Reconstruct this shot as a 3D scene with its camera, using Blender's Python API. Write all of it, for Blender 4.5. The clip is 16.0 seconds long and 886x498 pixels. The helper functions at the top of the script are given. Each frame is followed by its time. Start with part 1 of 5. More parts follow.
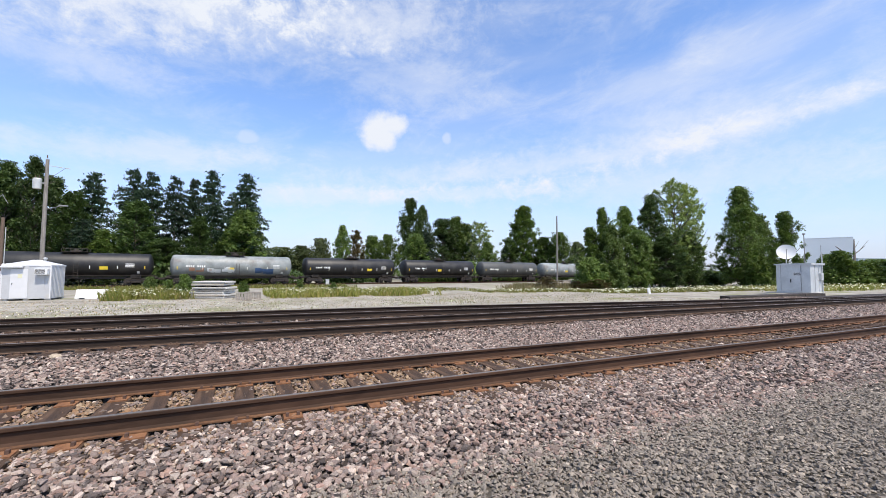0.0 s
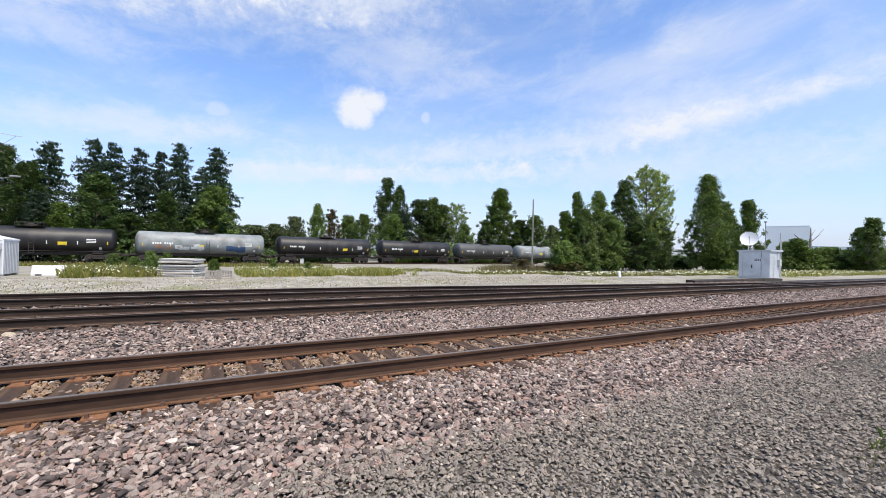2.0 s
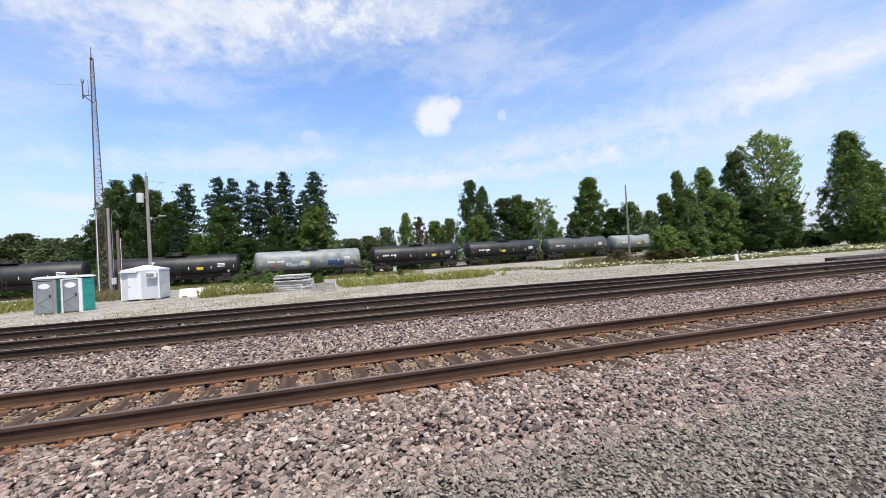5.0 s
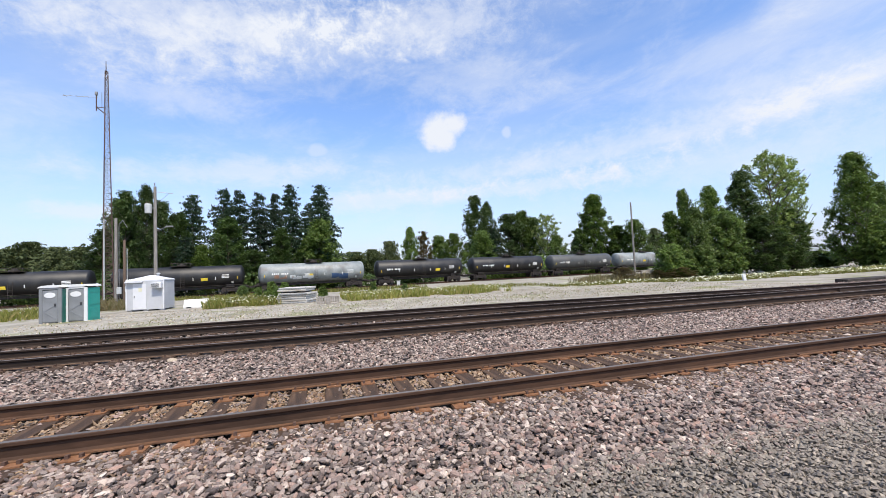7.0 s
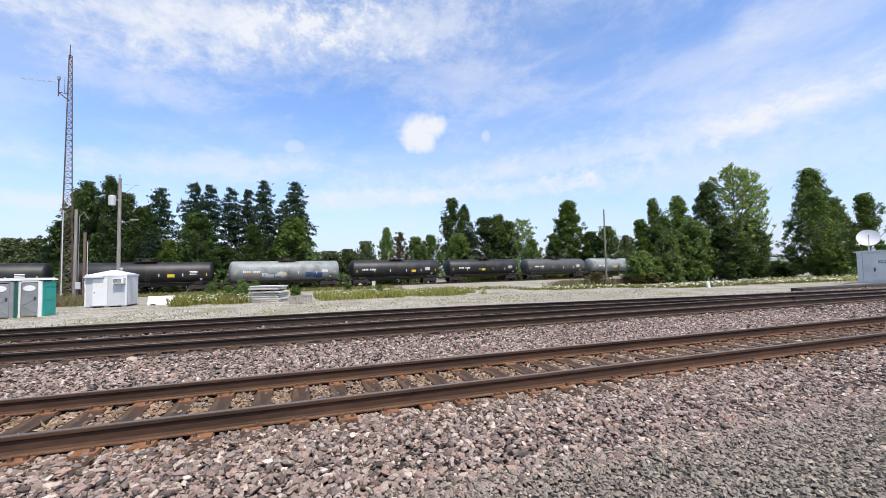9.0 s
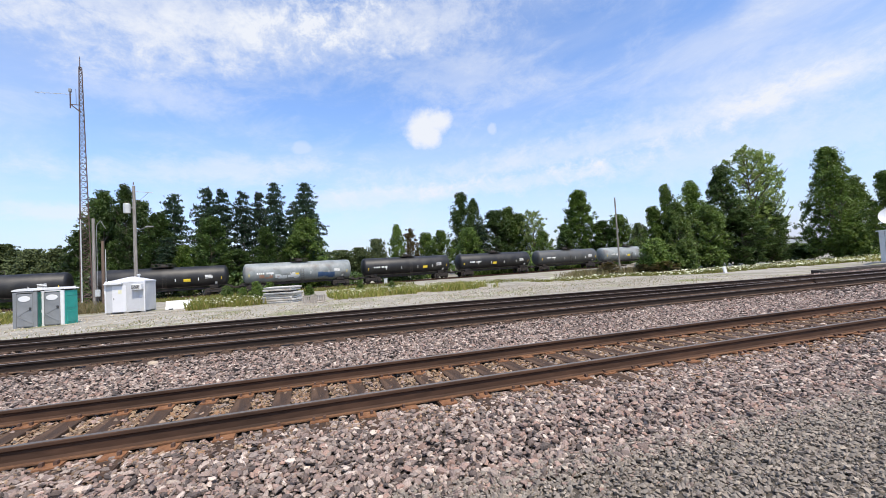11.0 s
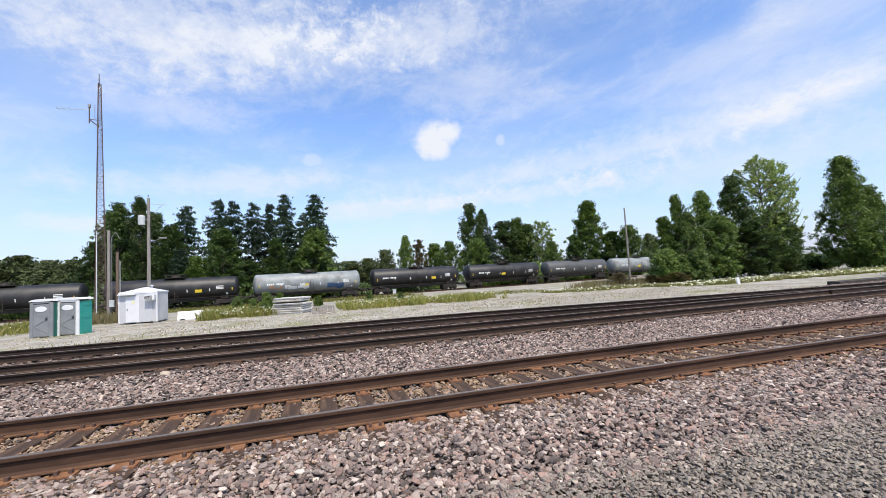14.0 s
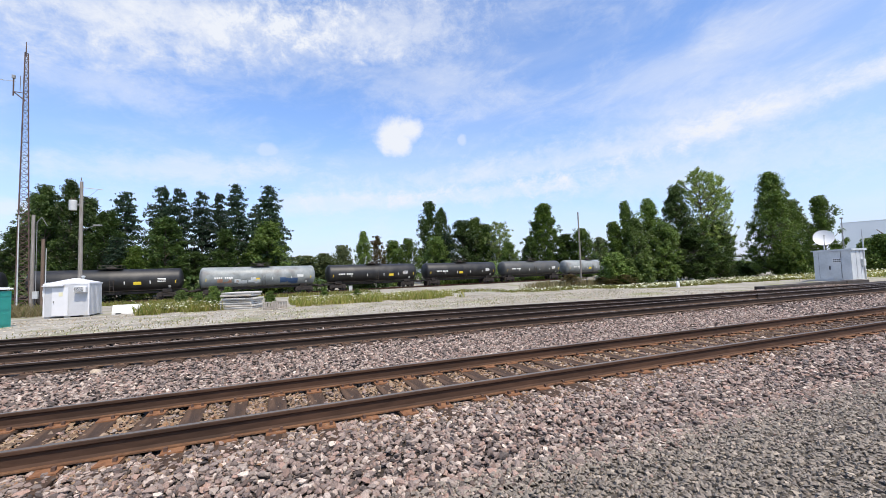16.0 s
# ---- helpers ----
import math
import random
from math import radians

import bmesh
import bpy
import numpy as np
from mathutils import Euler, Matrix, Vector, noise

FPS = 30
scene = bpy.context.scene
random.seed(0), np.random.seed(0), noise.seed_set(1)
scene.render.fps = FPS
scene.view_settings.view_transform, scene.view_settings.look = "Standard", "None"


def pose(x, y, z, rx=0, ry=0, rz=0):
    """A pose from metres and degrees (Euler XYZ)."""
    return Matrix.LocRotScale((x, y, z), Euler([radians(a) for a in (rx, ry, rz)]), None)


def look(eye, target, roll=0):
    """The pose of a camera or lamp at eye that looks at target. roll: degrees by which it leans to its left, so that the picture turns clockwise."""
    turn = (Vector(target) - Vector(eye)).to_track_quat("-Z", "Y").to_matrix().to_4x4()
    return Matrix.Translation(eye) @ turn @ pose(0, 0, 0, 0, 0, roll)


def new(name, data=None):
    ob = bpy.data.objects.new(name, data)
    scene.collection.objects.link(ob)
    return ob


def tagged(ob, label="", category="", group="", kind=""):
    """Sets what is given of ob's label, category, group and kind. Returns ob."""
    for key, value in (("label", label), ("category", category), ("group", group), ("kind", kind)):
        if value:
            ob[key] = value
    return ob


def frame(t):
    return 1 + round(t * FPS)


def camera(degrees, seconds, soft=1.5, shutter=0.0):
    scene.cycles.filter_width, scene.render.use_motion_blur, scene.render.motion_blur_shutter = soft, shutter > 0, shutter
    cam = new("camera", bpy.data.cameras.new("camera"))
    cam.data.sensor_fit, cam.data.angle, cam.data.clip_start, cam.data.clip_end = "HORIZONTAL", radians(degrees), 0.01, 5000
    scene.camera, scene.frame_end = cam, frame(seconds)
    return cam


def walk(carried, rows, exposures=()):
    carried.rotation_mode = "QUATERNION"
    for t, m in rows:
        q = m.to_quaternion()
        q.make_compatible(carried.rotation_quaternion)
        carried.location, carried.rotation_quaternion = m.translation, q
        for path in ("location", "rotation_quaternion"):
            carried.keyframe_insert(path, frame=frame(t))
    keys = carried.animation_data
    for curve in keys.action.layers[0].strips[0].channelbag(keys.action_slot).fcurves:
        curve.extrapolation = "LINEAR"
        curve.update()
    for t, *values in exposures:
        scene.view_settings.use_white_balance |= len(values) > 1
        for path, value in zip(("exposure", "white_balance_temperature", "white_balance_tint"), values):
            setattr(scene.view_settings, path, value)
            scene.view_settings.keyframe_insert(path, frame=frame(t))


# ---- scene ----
cam = camera(94.80, 16.0, soft=0.75)
PATH = [
    (0.0, pose(0.000, 0.000, 1.648, 93.04, 0, -25.00) @ pose(0, 0, 0, 0, 0, 0.41)),
    (0.5, pose(0.007, 0.010, 1.638, 92.32, 0, -26.86) @ pose(0, 0, 0, 0, 0, 0.43)),
    (1.0, pose(0.025, -0.001, 1.641, 91.60, 0, -28.77) @ pose(0, 0, 0, 0, 0, 0.99)),
    (1.5, pose(0.038, 0.022, 1.636, 90.95, 0, -29.43) @ pose(0, 0, 0, 0, 0, 1.43)),
    (2.0, pose(0.029, 0.039, 1.635, 90.45, 0, -28.29) @ pose(0, 0, 0, 0, 0, 1.29)),
    (2.5, pose(0.002, 0.050, 1.631, 90.11, 0, -25.68) @ pose(0, 0, 0, 0, 0, 0.48)),
    (3.0, pose(0.006, 0.022, 1.622, 89.81, 0, -22.72) @ pose(0, 0, 0, 0, 0, -0.55)),
    (3.5, pose(0.028, 0.001, 1.627, 89.78, 0, -20.21) @ pose(0, 0, 0, 0, 0, -1.69)),
    (4.0, pose(0.110, 0.020, 1.638, 89.91, 0, -18.29) @ pose(0, 0, 0, 0, 0, -2.60)),
    (4.5, pose(0.098, 0.018, 1.638, 90.21, 0, -16.45) @ pose(0, 0, 0, 0, 0, -3.67)),
    (7, pose(-0.067, 0.142, 1.661, 92.85, 0, -15.73) @ pose(0, 0, 0, 0, 0, -2.48)),
    (7.5, pose(-0.052, 0.114, 1.658, 93.26, 0, -17.59) @ pose(0, 0, 0, 0, 0, -1.39)),
    (8, pose(-0.027, 0.107, 1.659, 93.25, 0, -18.69) @ pose(0, 0, 0, 0, 0, -1.00)),
    (8.5, pose(-0.014, 0.108, 1.654, 93.11, 0, -18.94) @ pose(0, 0, 0, 0, 0, -1.04)),
    (11.0, pose(-0.031, 0.159, 1.651, 92.35, 0, -17.51) @ pose(0, 0, 0, 0, 0, -3.30)),
    (11.5, pose(-0.046, 0.169, 1.646, 92.16, 0, -16.65) @ pose(0, 0, 0, 0, 0, -4.01)),
    (12.0, pose(-0.050, 0.172, 1.649, 92.28, 0, -15.86) @ pose(0, 0, 0, 0, 0, -4.49)),
    (12.5, pose(-0.066, 0.157, 1.658, 92.66, 0, -15.46) @ pose(0, 0, 0, 0, 0, -4.58)),
    (13.0, pose(-0.058, 0.144, 1.651, 93.21, 0, -15.47) @ pose(0, 0, 0, 0, 0, -4.37)),
    (13.5, pose(-0.052, 0.150, 1.647, 93.67, 0, -15.72) @ pose(0, 0, 0, 0, 0, -3.83)),
    (14.0, pose(-0.040, 0.121, 1.658, 93.94, 0, -16.38) @ pose(0, 0, 0, 0, 0, -3.29)),
    (14.5, pose(-0.042, 0.107, 1.666, 93.93, 0, -17.48) @ pose(0, 0, 0, 0, 0, -2.72)),
    (15.0, pose(-0.043, 0.111, 1.659, 93.83, 0, -19.01) @ pose(0, 0, 0, 0, 0, -2.37)),
    (15.5, pose(-0.030, 0.130, 1.659, 93.56, 0, -20.78) @ pose(0, 0, 0, 0, 0, -2.16)),
    (16.0, pose(-0.028, 0.115, 1.665, 93.36, 0, -22.18) @ pose(0, 0, 0, 0, 0, -1.97)),
]
walk(cam, PATH)

# ---- world and sun ----
SUN_EL, SUN_AZ = 60.0, 168.0            # azimuth of the sun clockwise from +Y
world = bpy.data.worlds.new("sky_world")
scene.world = world
world.use_nodes = True
wn, wl = world.node_tree.nodes, world.node_tree.links
wn.clear()


def wnode(kind, **props):
    n = wn.new(kind)
    for k, v in props.items():
        n.inputs[k].default_value = v
    return n


def wmath(op, a, b=0.0, clamp=False):
    n = wn.new("ShaderNodeMath")
    n.operation, n.use_clamp = op, clamp
    for i, v in enumerate((a, b)):
        if isinstance(v, (int, float)):
            n.inputs[i].default_value = v
        else:
            wl.new(v, n.inputs[i])
    return n.outputs[0]


def wramp(value, lo, hi):
    n = wn.new("ShaderNodeMapRange")
    n.interpolation_type = "SMOOTHSTEP"
    n.inputs["From Min"].default_value, n.inputs["From Max"].default_value = lo, hi
    wl.new(value, n.inputs["Value"])
    return n.outputs["Result"]


sky = wn.new("ShaderNodeTexSky")
sky.sky_type, sky.sun_disc = "NISHITA", False
sky.sun_elevation, sky.sun_rotation = radians(SUN_EL), radians(SUN_AZ)
sky.air_density, sky.dust_density, sky.ozone_density = 1.0, 1.2, 1.6
coord = wn.new("ShaderNodeTexCoord")
split = wn.new("ShaderNodeSeparateXYZ")
wl.new(coord.outputs["Generated"], split.inputs[0])
dx, dy, dz = split.outputs
az = wmath("MULTIPLY", wmath("ARCTAN2", dx, dy), 57.2958)
el = wmath("MULTIPLY", wmath("ARCSINE", dz), 57.2958)


def cloud_noise(tilt, su, sv, scale, detail, rough, warp, off):
    """Noise over azimuth and height, in degrees, drawn out along the drift of the clouds."""
    a = wmath("MULTIPLY", az, su)
    b = wmath("MULTIPLY", wmath("SUBTRACT", el, wmath("MULTIPLY", az, tilt)), sv)
    comb = wn.new("ShaderNodeCombineXYZ")
    wl.new(a, comb.inputs[0]), wl.new(b, comb.inputs[1])
    comb.inputs[2].default_value = off
    n = wnode("ShaderNodeTexNoise", Scale=scale, Detail=detail, Roughness=rough, Distortion=warp)
    wl.new(comb.outputs[0], n.inputs["Vector"])
    return n.outputs["Fac"]


def bank(az0, el0, half_az, half_el, slope, strength, grain):
    """A bank of thin cloud: a soft oval in azimuth and height, broken up by its grain."""
    p = wmath("DIVIDE", wmath("SUBTRACT", az, az0), half_az)
    q = wmath("DIVIDE", wmath("SUBTRACT", wmath("SUBTRACT", el, el0), wmath("MULTIPLY", wmath("SUBTRACT", az, az0), slope)), half_el)
    r = wmath("SQRT", wmath("ADD", wmath("MULTIPLY", p, p), wmath("MULTIPLY", q, q)))
    soft = wramp(wmath("SUBTRACT", wmath("ADD", 1.0, wmath("MULTIPLY", wmath("SUBTRACT", grain, 0.5), 2.6)), r), -0.25, 0.85)
    return wmath("MULTIPLY", soft, strength)


streaks = cloud_noise(0.12, 0.035, 0.16, 1.6, 9, 0.62, 0.5, 2.0)
curds = cloud_noise(0.0, 0.10, 0.16, 2.2, 10, 0.66, 0.25, 6.0)
broad = cloud_noise(0.05, 0.02, 0.06, 1.5, 6, 0.55, 0.4, 9.0)
veil = cloud_noise(0.12, 0.050, 0.10, 2.2, 11, 0.68, 0.35, 14.0)
fluff = cloud_noise(0.0, 0.16, 0.20, 2.4, 12, 0.70, 0.30, 21.0)
clouds = wmath("ADD", wmath("MULTIPLY", wramp(broad, 0.34, 0.72), 0.22), wmath("MULTIPLY", wramp(veil, 0.42, 0.80), 0.30))
for args in ((-16, 30.0, 24, 5.5, 0.10, 0.50, fluff), (-6, 28.5, 20, 3.8, 0.10, 0.36, curds), (14, 31.5, 18, 3.6, 0.05, 0.40, fluff), (22, 25, 12, 4.5, -0.10, 0.30, curds), (-16, 21, 9, 2.4, 0.0, 0.34, curds),
             (-16, 24.0, 10, 1.6, 0.1, 0.30, curds), (38, 14.6, 34, 2.2, 0.090, 0.34, fluff), (42, 14.0, 34, 1.5, 0.090, 0.14, curds), (54, 17.5, 26, 2.6, 0.06, 0.16, curds), (56, 11.0, 26, 3.0, 0.02, 0.30, fluff),
             (-12, 13.2, 16, 1.9, 0.08, 0.46, curds), (8, 10.0, 14, 1.5, 0.05, 0.46, curds), (30, 11.0, 16, 1.5, 0.04, 0.40, fluff),
             (56, 23, 18, 3.2, 0.12, 0.26, streaks), (64, 16.5, 12, 1.8, 0.15, 0.28, curds), (-26, 7.8, 5, 1.1, 0.0, 0.50, curds),
             (-70, 22, 30, 8, 0.0, 0.5, curds), (120, 25, 40, 8, 0.0, 0.5, streaks), (-140, 35, 50, 12, 0.0, 0.5, curds)):
    clouds = wmath("ADD", clouds, bank(*args), True)
# thin haze towards the horizon
haze = wmath("MULTIPLY", wmath("POWER", wmath("SUBTRACT", 1.0, wmath("MAXIMUM", dz, 0.0), True), 5.5), 0.86)


def far_cloud(az, el, half_w, half_h, seed, top=1.0):
    """One small heaped cloud that stands in the given direction."""
    a, e = radians(az), radians(el)
    ahead = Vector((math.sin(a) * math.cos(e), math.cos(a) * math.cos(e), math.sin(e)))
    right = Vector((math.cos(a), -math.sin(a), 0))
    up = right.cross(ahead)
    outs = []
    for axis, half in ((right, half_w), (up, half_h)):
        d = wn.new("ShaderNodeVectorMath")
        d.operation = "DOT_PRODUCT"
        wl.new(coord.outputs["Generated"], d.inputs[0])
        d.inputs[1].default_value = axis
        outs.append(wmath("DIVIDE", d.outputs["Value"], half))
    front = wn.new("ShaderNodeVectorMath")
    front.operation = "DOT_PRODUCT"
    wl.new(coord.outputs["Generated"], front.inputs[0])
    front.inputs[1].default_value = ahead
    r2 = wmath("ADD", wmath("MULTIPLY", outs[0], outs[0]), wmath("MULTIPLY", outs[1], outs[1]))
    n = wnode("ShaderNodeTexNoise", Scale=15.0, Detail=9.0, Roughness=0.6)
    off = wn.new("ShaderNodeVectorMath")
    wl.new(coord.outputs["Generated"], off.inputs[0])
    off.inputs[1].default_value = (seed, seed * 0.7, 0)
    wl.new(off.outputs[0], n.inputs["Vector"])
    edge = wmath("SUBTRACT", wmath("MULTIPLY", n.outputs["Fac"], 1.5), wmath("ADD", wmath("SQRT", r2), -0.15))
    return wmath("MULTIPLY", wmath("MULTIPLY", wramp(edge, -0.05, 0.62), top), wmath("GREATER_THAN", front.outputs["Value"], 0.0))


for args in ((16.0, 18.9, 0.078, 0.066, 4.0), (17.9, 19.6, 0.050, 0.045, 2.3), (25.4, 18.2, 0.018, 0.022, 7.0, 0.5), (-1.0, 16.4, 0.035, 0.020, 5.0, 0.45)):
    clouds = wmath("MAXIMUM", clouds, far_cloud(*args))
above = wramp(dz, -0.02, 0.02)
clouds = wmath("MULTIPLY", clouds, above)
white = wn.new("ShaderNodeRGB")
white.outputs[0].default_value = (5.7, 5.95, 6.5, 1)
deep = wn.new("ShaderNodeMix")
deep.data_type, deep.blend_type = "RGBA", "MULTIPLY"
deep.inputs["Factor"].default_value = 1.0
deep.inputs["B"].default_value = (1.16, 1.41, 1.76, 1)
wl.new(sky.outputs[0], deep.inputs["A"])
mix = wn.new("ShaderNodeMix")
mix.data_type = "RGBA"
wl.new(clouds, mix.inputs["Factor"])
hazy = wn.new("ShaderNodeMix")
hazy.data_type = "RGBA"
hazy.inputs["B"].default_value = (4.65, 4.92, 6.15, 1)
wl.new(wmath("MULTIPLY", haze, above), hazy.inputs["Factor"])
wl.new(deep.outputs["Result"], hazy.inputs["A"])
wl.new(hazy.outputs["Result"], mix.inputs["A"])
wl.new(white.outputs[0], mix.inputs["B"])
back = wnode("ShaderNodeBackground", Strength=0.15)
wl.new(mix.outputs["Result"], back.inputs["Color"])
wout = wn.new("ShaderNodeOutputWorld")
wl.new(back.outputs[0], wout.inputs["Surface"])

sun_data = bpy.data.lights.new("sun", "SUN")
sun_data.energy, sun_data.angle, sun_data.color = 4.9, radians(0.6), (1.0, 0.90, 0.75)
sun = new("sun", sun_data)
saz, sel = radians(SUN_AZ), radians(SUN_EL)
sun.matrix_world = look((math.sin(saz) * math.cos(sel) * 50, math.cos(saz) * math.cos(sel) * 50, math.sin(sel) * 50), (0, 0, 0))
scene.view_settings.exposure = 0.0


# ---- materials ----
def mat(name, cols, scale=4.0, rough=0.8, metal=0.0, bump=0.0, bump_scale=None, vary="noise", fine=0.0, spec=0.5, dirt=None, stretch=(1, 1, 1)):
    """A surface whose colour runs through cols: by noise, by the piece ('island') or by the object ('object'); fine adds grain; dirt = (colour, scale, lo, hi)."""
    m = bpy.data.materials.new(name)
    m.use_nodes = True
    nt = m.node_tree
    n, l = nt.nodes, nt.links
    bsdf = n["Principled BSDF"]
    bsdf.inputs["Roughness"].default_value = rough
    bsdf.inputs["Metallic"].default_value = metal
    bsdf.inputs["Specular IOR Level"].default_value = spec
    tc = n.new("ShaderNodeTexCoord")
    mp = n.new("ShaderNodeMapping")
    mp.inputs["Scale"].default_value = stretch
    l.new(tc.outputs["Object"], mp.inputs["Vector"])
    ramp = n.new("ShaderNodeValToRGB")
    els = ramp.color_ramp.elements
    lo, hi = (0.30, 0.70) if vary == "noise" else (0.0, 1.0)
    for i, c in enumerate(cols):
        at = lo + (hi - lo) * i / max(1, len(cols) - 1)
        e = els[i] if i < 2 else els.new(at)
        e.position, e.color = at, (*c, 1)
    big = n.new("ShaderNodeTexNoise")
    big.inputs["Scale"].default_value, big.inputs["Detail"].default_value = scale, 6
    l.new(mp.outputs[0], big.inputs["Vector"])
    if vary == "island":
        l.new(n.new("ShaderNodeNewGeometry").outputs["Random Per Island"], ramp.inputs[0])
    elif vary == "object":
        l.new(n.new("ShaderNodeObjectInfo").outputs["Random"], ramp.inputs[0])
    else:
        l.new(big.outputs["Fac"], ramp.inputs[0])
    col = ramp.outputs[0]
    if fine:
        g = n.new("ShaderNodeTexNoise")
        g.inputs["Scale"].default_value, g.inputs["Detail"].default_value = scale * 9, 4
        l.new(mp.outputs[0], g.inputs["Vector"])
        r = n.new("ShaderNodeMapRange")
        r.inputs["From Min"].default_value, r.inputs["From Max"].default_value = 0.3, 0.7
        r.inputs["To Min"].default_value, r.inputs["To Max"].default_value = 1 - fine, 1 + fine
        l.new(g.outputs["Fac"], r.inputs["Value"])
        x = n.new("ShaderNodeMix")
        x.data_type, x.blend_type = "RGBA", "MULTIPLY"
        x.inputs["Factor"].default_value = 1
        l.new(col, x.inputs["A"]), l.new(r.outputs[0], x.inputs["B"])
        col = x.outputs["Result"]
    if dirt:
        dn = n.new("ShaderNodeTexNoise")
        dn.inputs["Scale"].default_value, dn.inputs["Detail"].default_value = dirt[1], 7
        l.new(mp.outputs[0], dn.inputs["Vector"])
        r = n.new("ShaderNodeMapRange")
        r.inputs["From Min"].default_value, r.inputs["From Max"].default_value = dirt[2], dirt[3]
        l.new(dn.outputs["Fac"], r.inputs["Value"])
        x = n.new("ShaderNodeMix")
        x.data_type = "RGBA"
        x.inputs["B"].default_value = (*dirt[0], 1)
        l.new(r.outputs[0], x.inputs["Factor"]), l.new(col, x.inputs["A"])
        col = x.outputs["Result"]
    l.new(col, bsdf.inputs["Base Color"])
    if bump:
        b = n.new("ShaderNodeTexNoise")
        b.inputs["Scale"].default_value, b.inputs["Detail"].default_value = bump_scale or scale * 6, 5
        l.new(mp.outputs[0], b.inputs["Vector"])
        bn = n.new("ShaderNodeBump")
        bn.inputs["Strength"].default_value, bn.inputs["Distance"].default_value = bump, 0.02
        l.new(b.outputs["Fac"], bn.inputs["Height"])
        l.new(bn.outputs[0], bsdf.inputs["Normal"])
    return m


def leaf_mat(name, cols, gloss=0.45):
    """Leaves: each has its own green, and lets some light through."""
    m = mat(name, cols, vary="island", rough=gloss, spec=0.35)
    nt = m.node_tree
    n, l = nt.nodes, nt.links
    bsdf, out = n["Principled BSDF"], n["Material Output"]
    tr = n.new("ShaderNodeBsdfTranslucent")
    src = bsdf.inputs["Base Color"].links[0].from_socket
    info = n.new("ShaderNodeObjectInfo")
    hsv = n.new("ShaderNodeHueSaturation")
    r = n.new("ShaderNodeMapRange")
    r.inputs["To Min"].default_value, r.inputs["To Max"].default_value = 0.75, 1.25
    l.new(info.outputs["Random"], r.inputs["Value"])
    l.new(r.outputs[0], hsv.inputs["Value"])
    l.new(src, hsv.inputs["Color"])
    l.new(hsv.outputs[0], bsdf.inputs["Base Color"])
    l.new(hsv.outputs[0], tr.inputs["Color"])
    mx = n.new("ShaderNodeMixShader")
    mx.inputs[0].default_value = 0.3
    l.new(bsdf.outputs[0], mx.inputs[1]), l.new(tr.outputs[0], mx.inputs[2])
    l.new(mx.outputs[0], out.inputs["Surface"])
    return m


STONE = [(0.040, 0.031, 0.027), (0.150, 0.114, 0.100), (0.275, 0.205, 0.172), (0.080, 0.065, 0.058), (0.410, 0.318, 0.264), (0.180, 0.141, 0.124), (0.335, 0.232, 0.190), (0.110, 0.088, 0.077), (0.510, 0.410, 0.340), (0.225, 0.180, 0.157), (0.355, 0.228, 0.178), (0.060, 0.046, 0.039), (0.640, 0.525, 0.440)]
M_STONE = mat("ballast_stone", STONE, scale=30, rough=0.9, bump=0.55, bump_scale=60, vary="island", fine=0.32)
M_LOOSE = mat("loose_ballast_stone", STONE, scale=1.5, rough=0.9, bump=0.4, bump_scale=4, vary="object", fine=0.32)
M_CHIP = mat("walkway_chips", [(0.1694, 0.1453, 0.1218), (0.2400, 0.2082, 0.1692), (0.1414, 0.1194, 0.1003), (0.2969, 0.2522, 0.2013), (0.1983, 0.1644, 0.1379), (0.3890, 0.3277, 0.2590)], scale=40, rough=0.9, vary="island", fine=0.2)
M_PEBBLE = mat("yard_pebbles", [(0.3240, 0.2700, 0.1936), (0.4968, 0.4300, 0.3256), (0.2376, 0.1900, 0.1320), (0.6264, 0.5500, 0.4312)], scale=20, rough=0.95, vary="island")
M_RUSTY = mat("rusty_stone", [(0.1995, 0.1128, 0.0624), (0.3255, 0.2209, 0.1320), (0.1103, 0.0658, 0.0400), (0.4095, 0.2914, 0.1840), (0.1418, 0.0921, 0.0600), (0.2520, 0.1410, 0.0720), (0.2835, 0.2068, 0.1440), (0.0840, 0.0545, 0.0360)], scale=30, rough=0.9, vary="island", fine=0.25, bump=0.3)
# near-black: the shade in the gaps between stones is put into this colour
M_BED = mat("ballast_fines_gap_shade", [(0.018, 0.0138, 0.0115), (0.032, 0.0240, 0.0195), (0.050, 0.0370, 0.0300)], scale=14, rough=0.95, bump=0.8, bump_scale=45, fine=0.45)
M_WALK = mat("walkway_fines", [(0.0562, 0.0477, 0.0376), (0.0771, 0.0651, 0.0517), (0.0986, 0.0840, 0.0658)], scale=3.0, rough=0.95, bump=0.7, bump_scale=60, fine=0.35)
M_YARD = mat("yard_ground", [(0.200, 0.180, 0.142), (0.295, 0.268, 0.220), (0.370, 0.342, 0.290)], scale=0.5, rough=0.95, bump=0.6, bump_scale=6, fine=0.22, dirt=((0.19, 0.195, 0.075), 0.3, 0.54, 0.70))
M_RAIL = mat("rail_steel_rust", spec=0.2, cols= [(0.0384, 0.0222, 0.0147), (0.0580, 0.0317, 0.0204), (0.0810, 0.0425, 0.0261)], scale=2.0, rough=0.75, bump=0.15, bump_scale=40, fine=0.2, stretch=(0.25, 1, 1))
M_FOOT = mat("rail_foot_rust", [(0.0767, 0.0356, 0.0178), (0.1240, 0.0585, 0.0266), (0.1594, 0.0789, 0.0377)], scale=5.0, rough=0.9, bump=0.3, bump_scale=40, fine=0.25, stretch=(0.5, 1, 1))
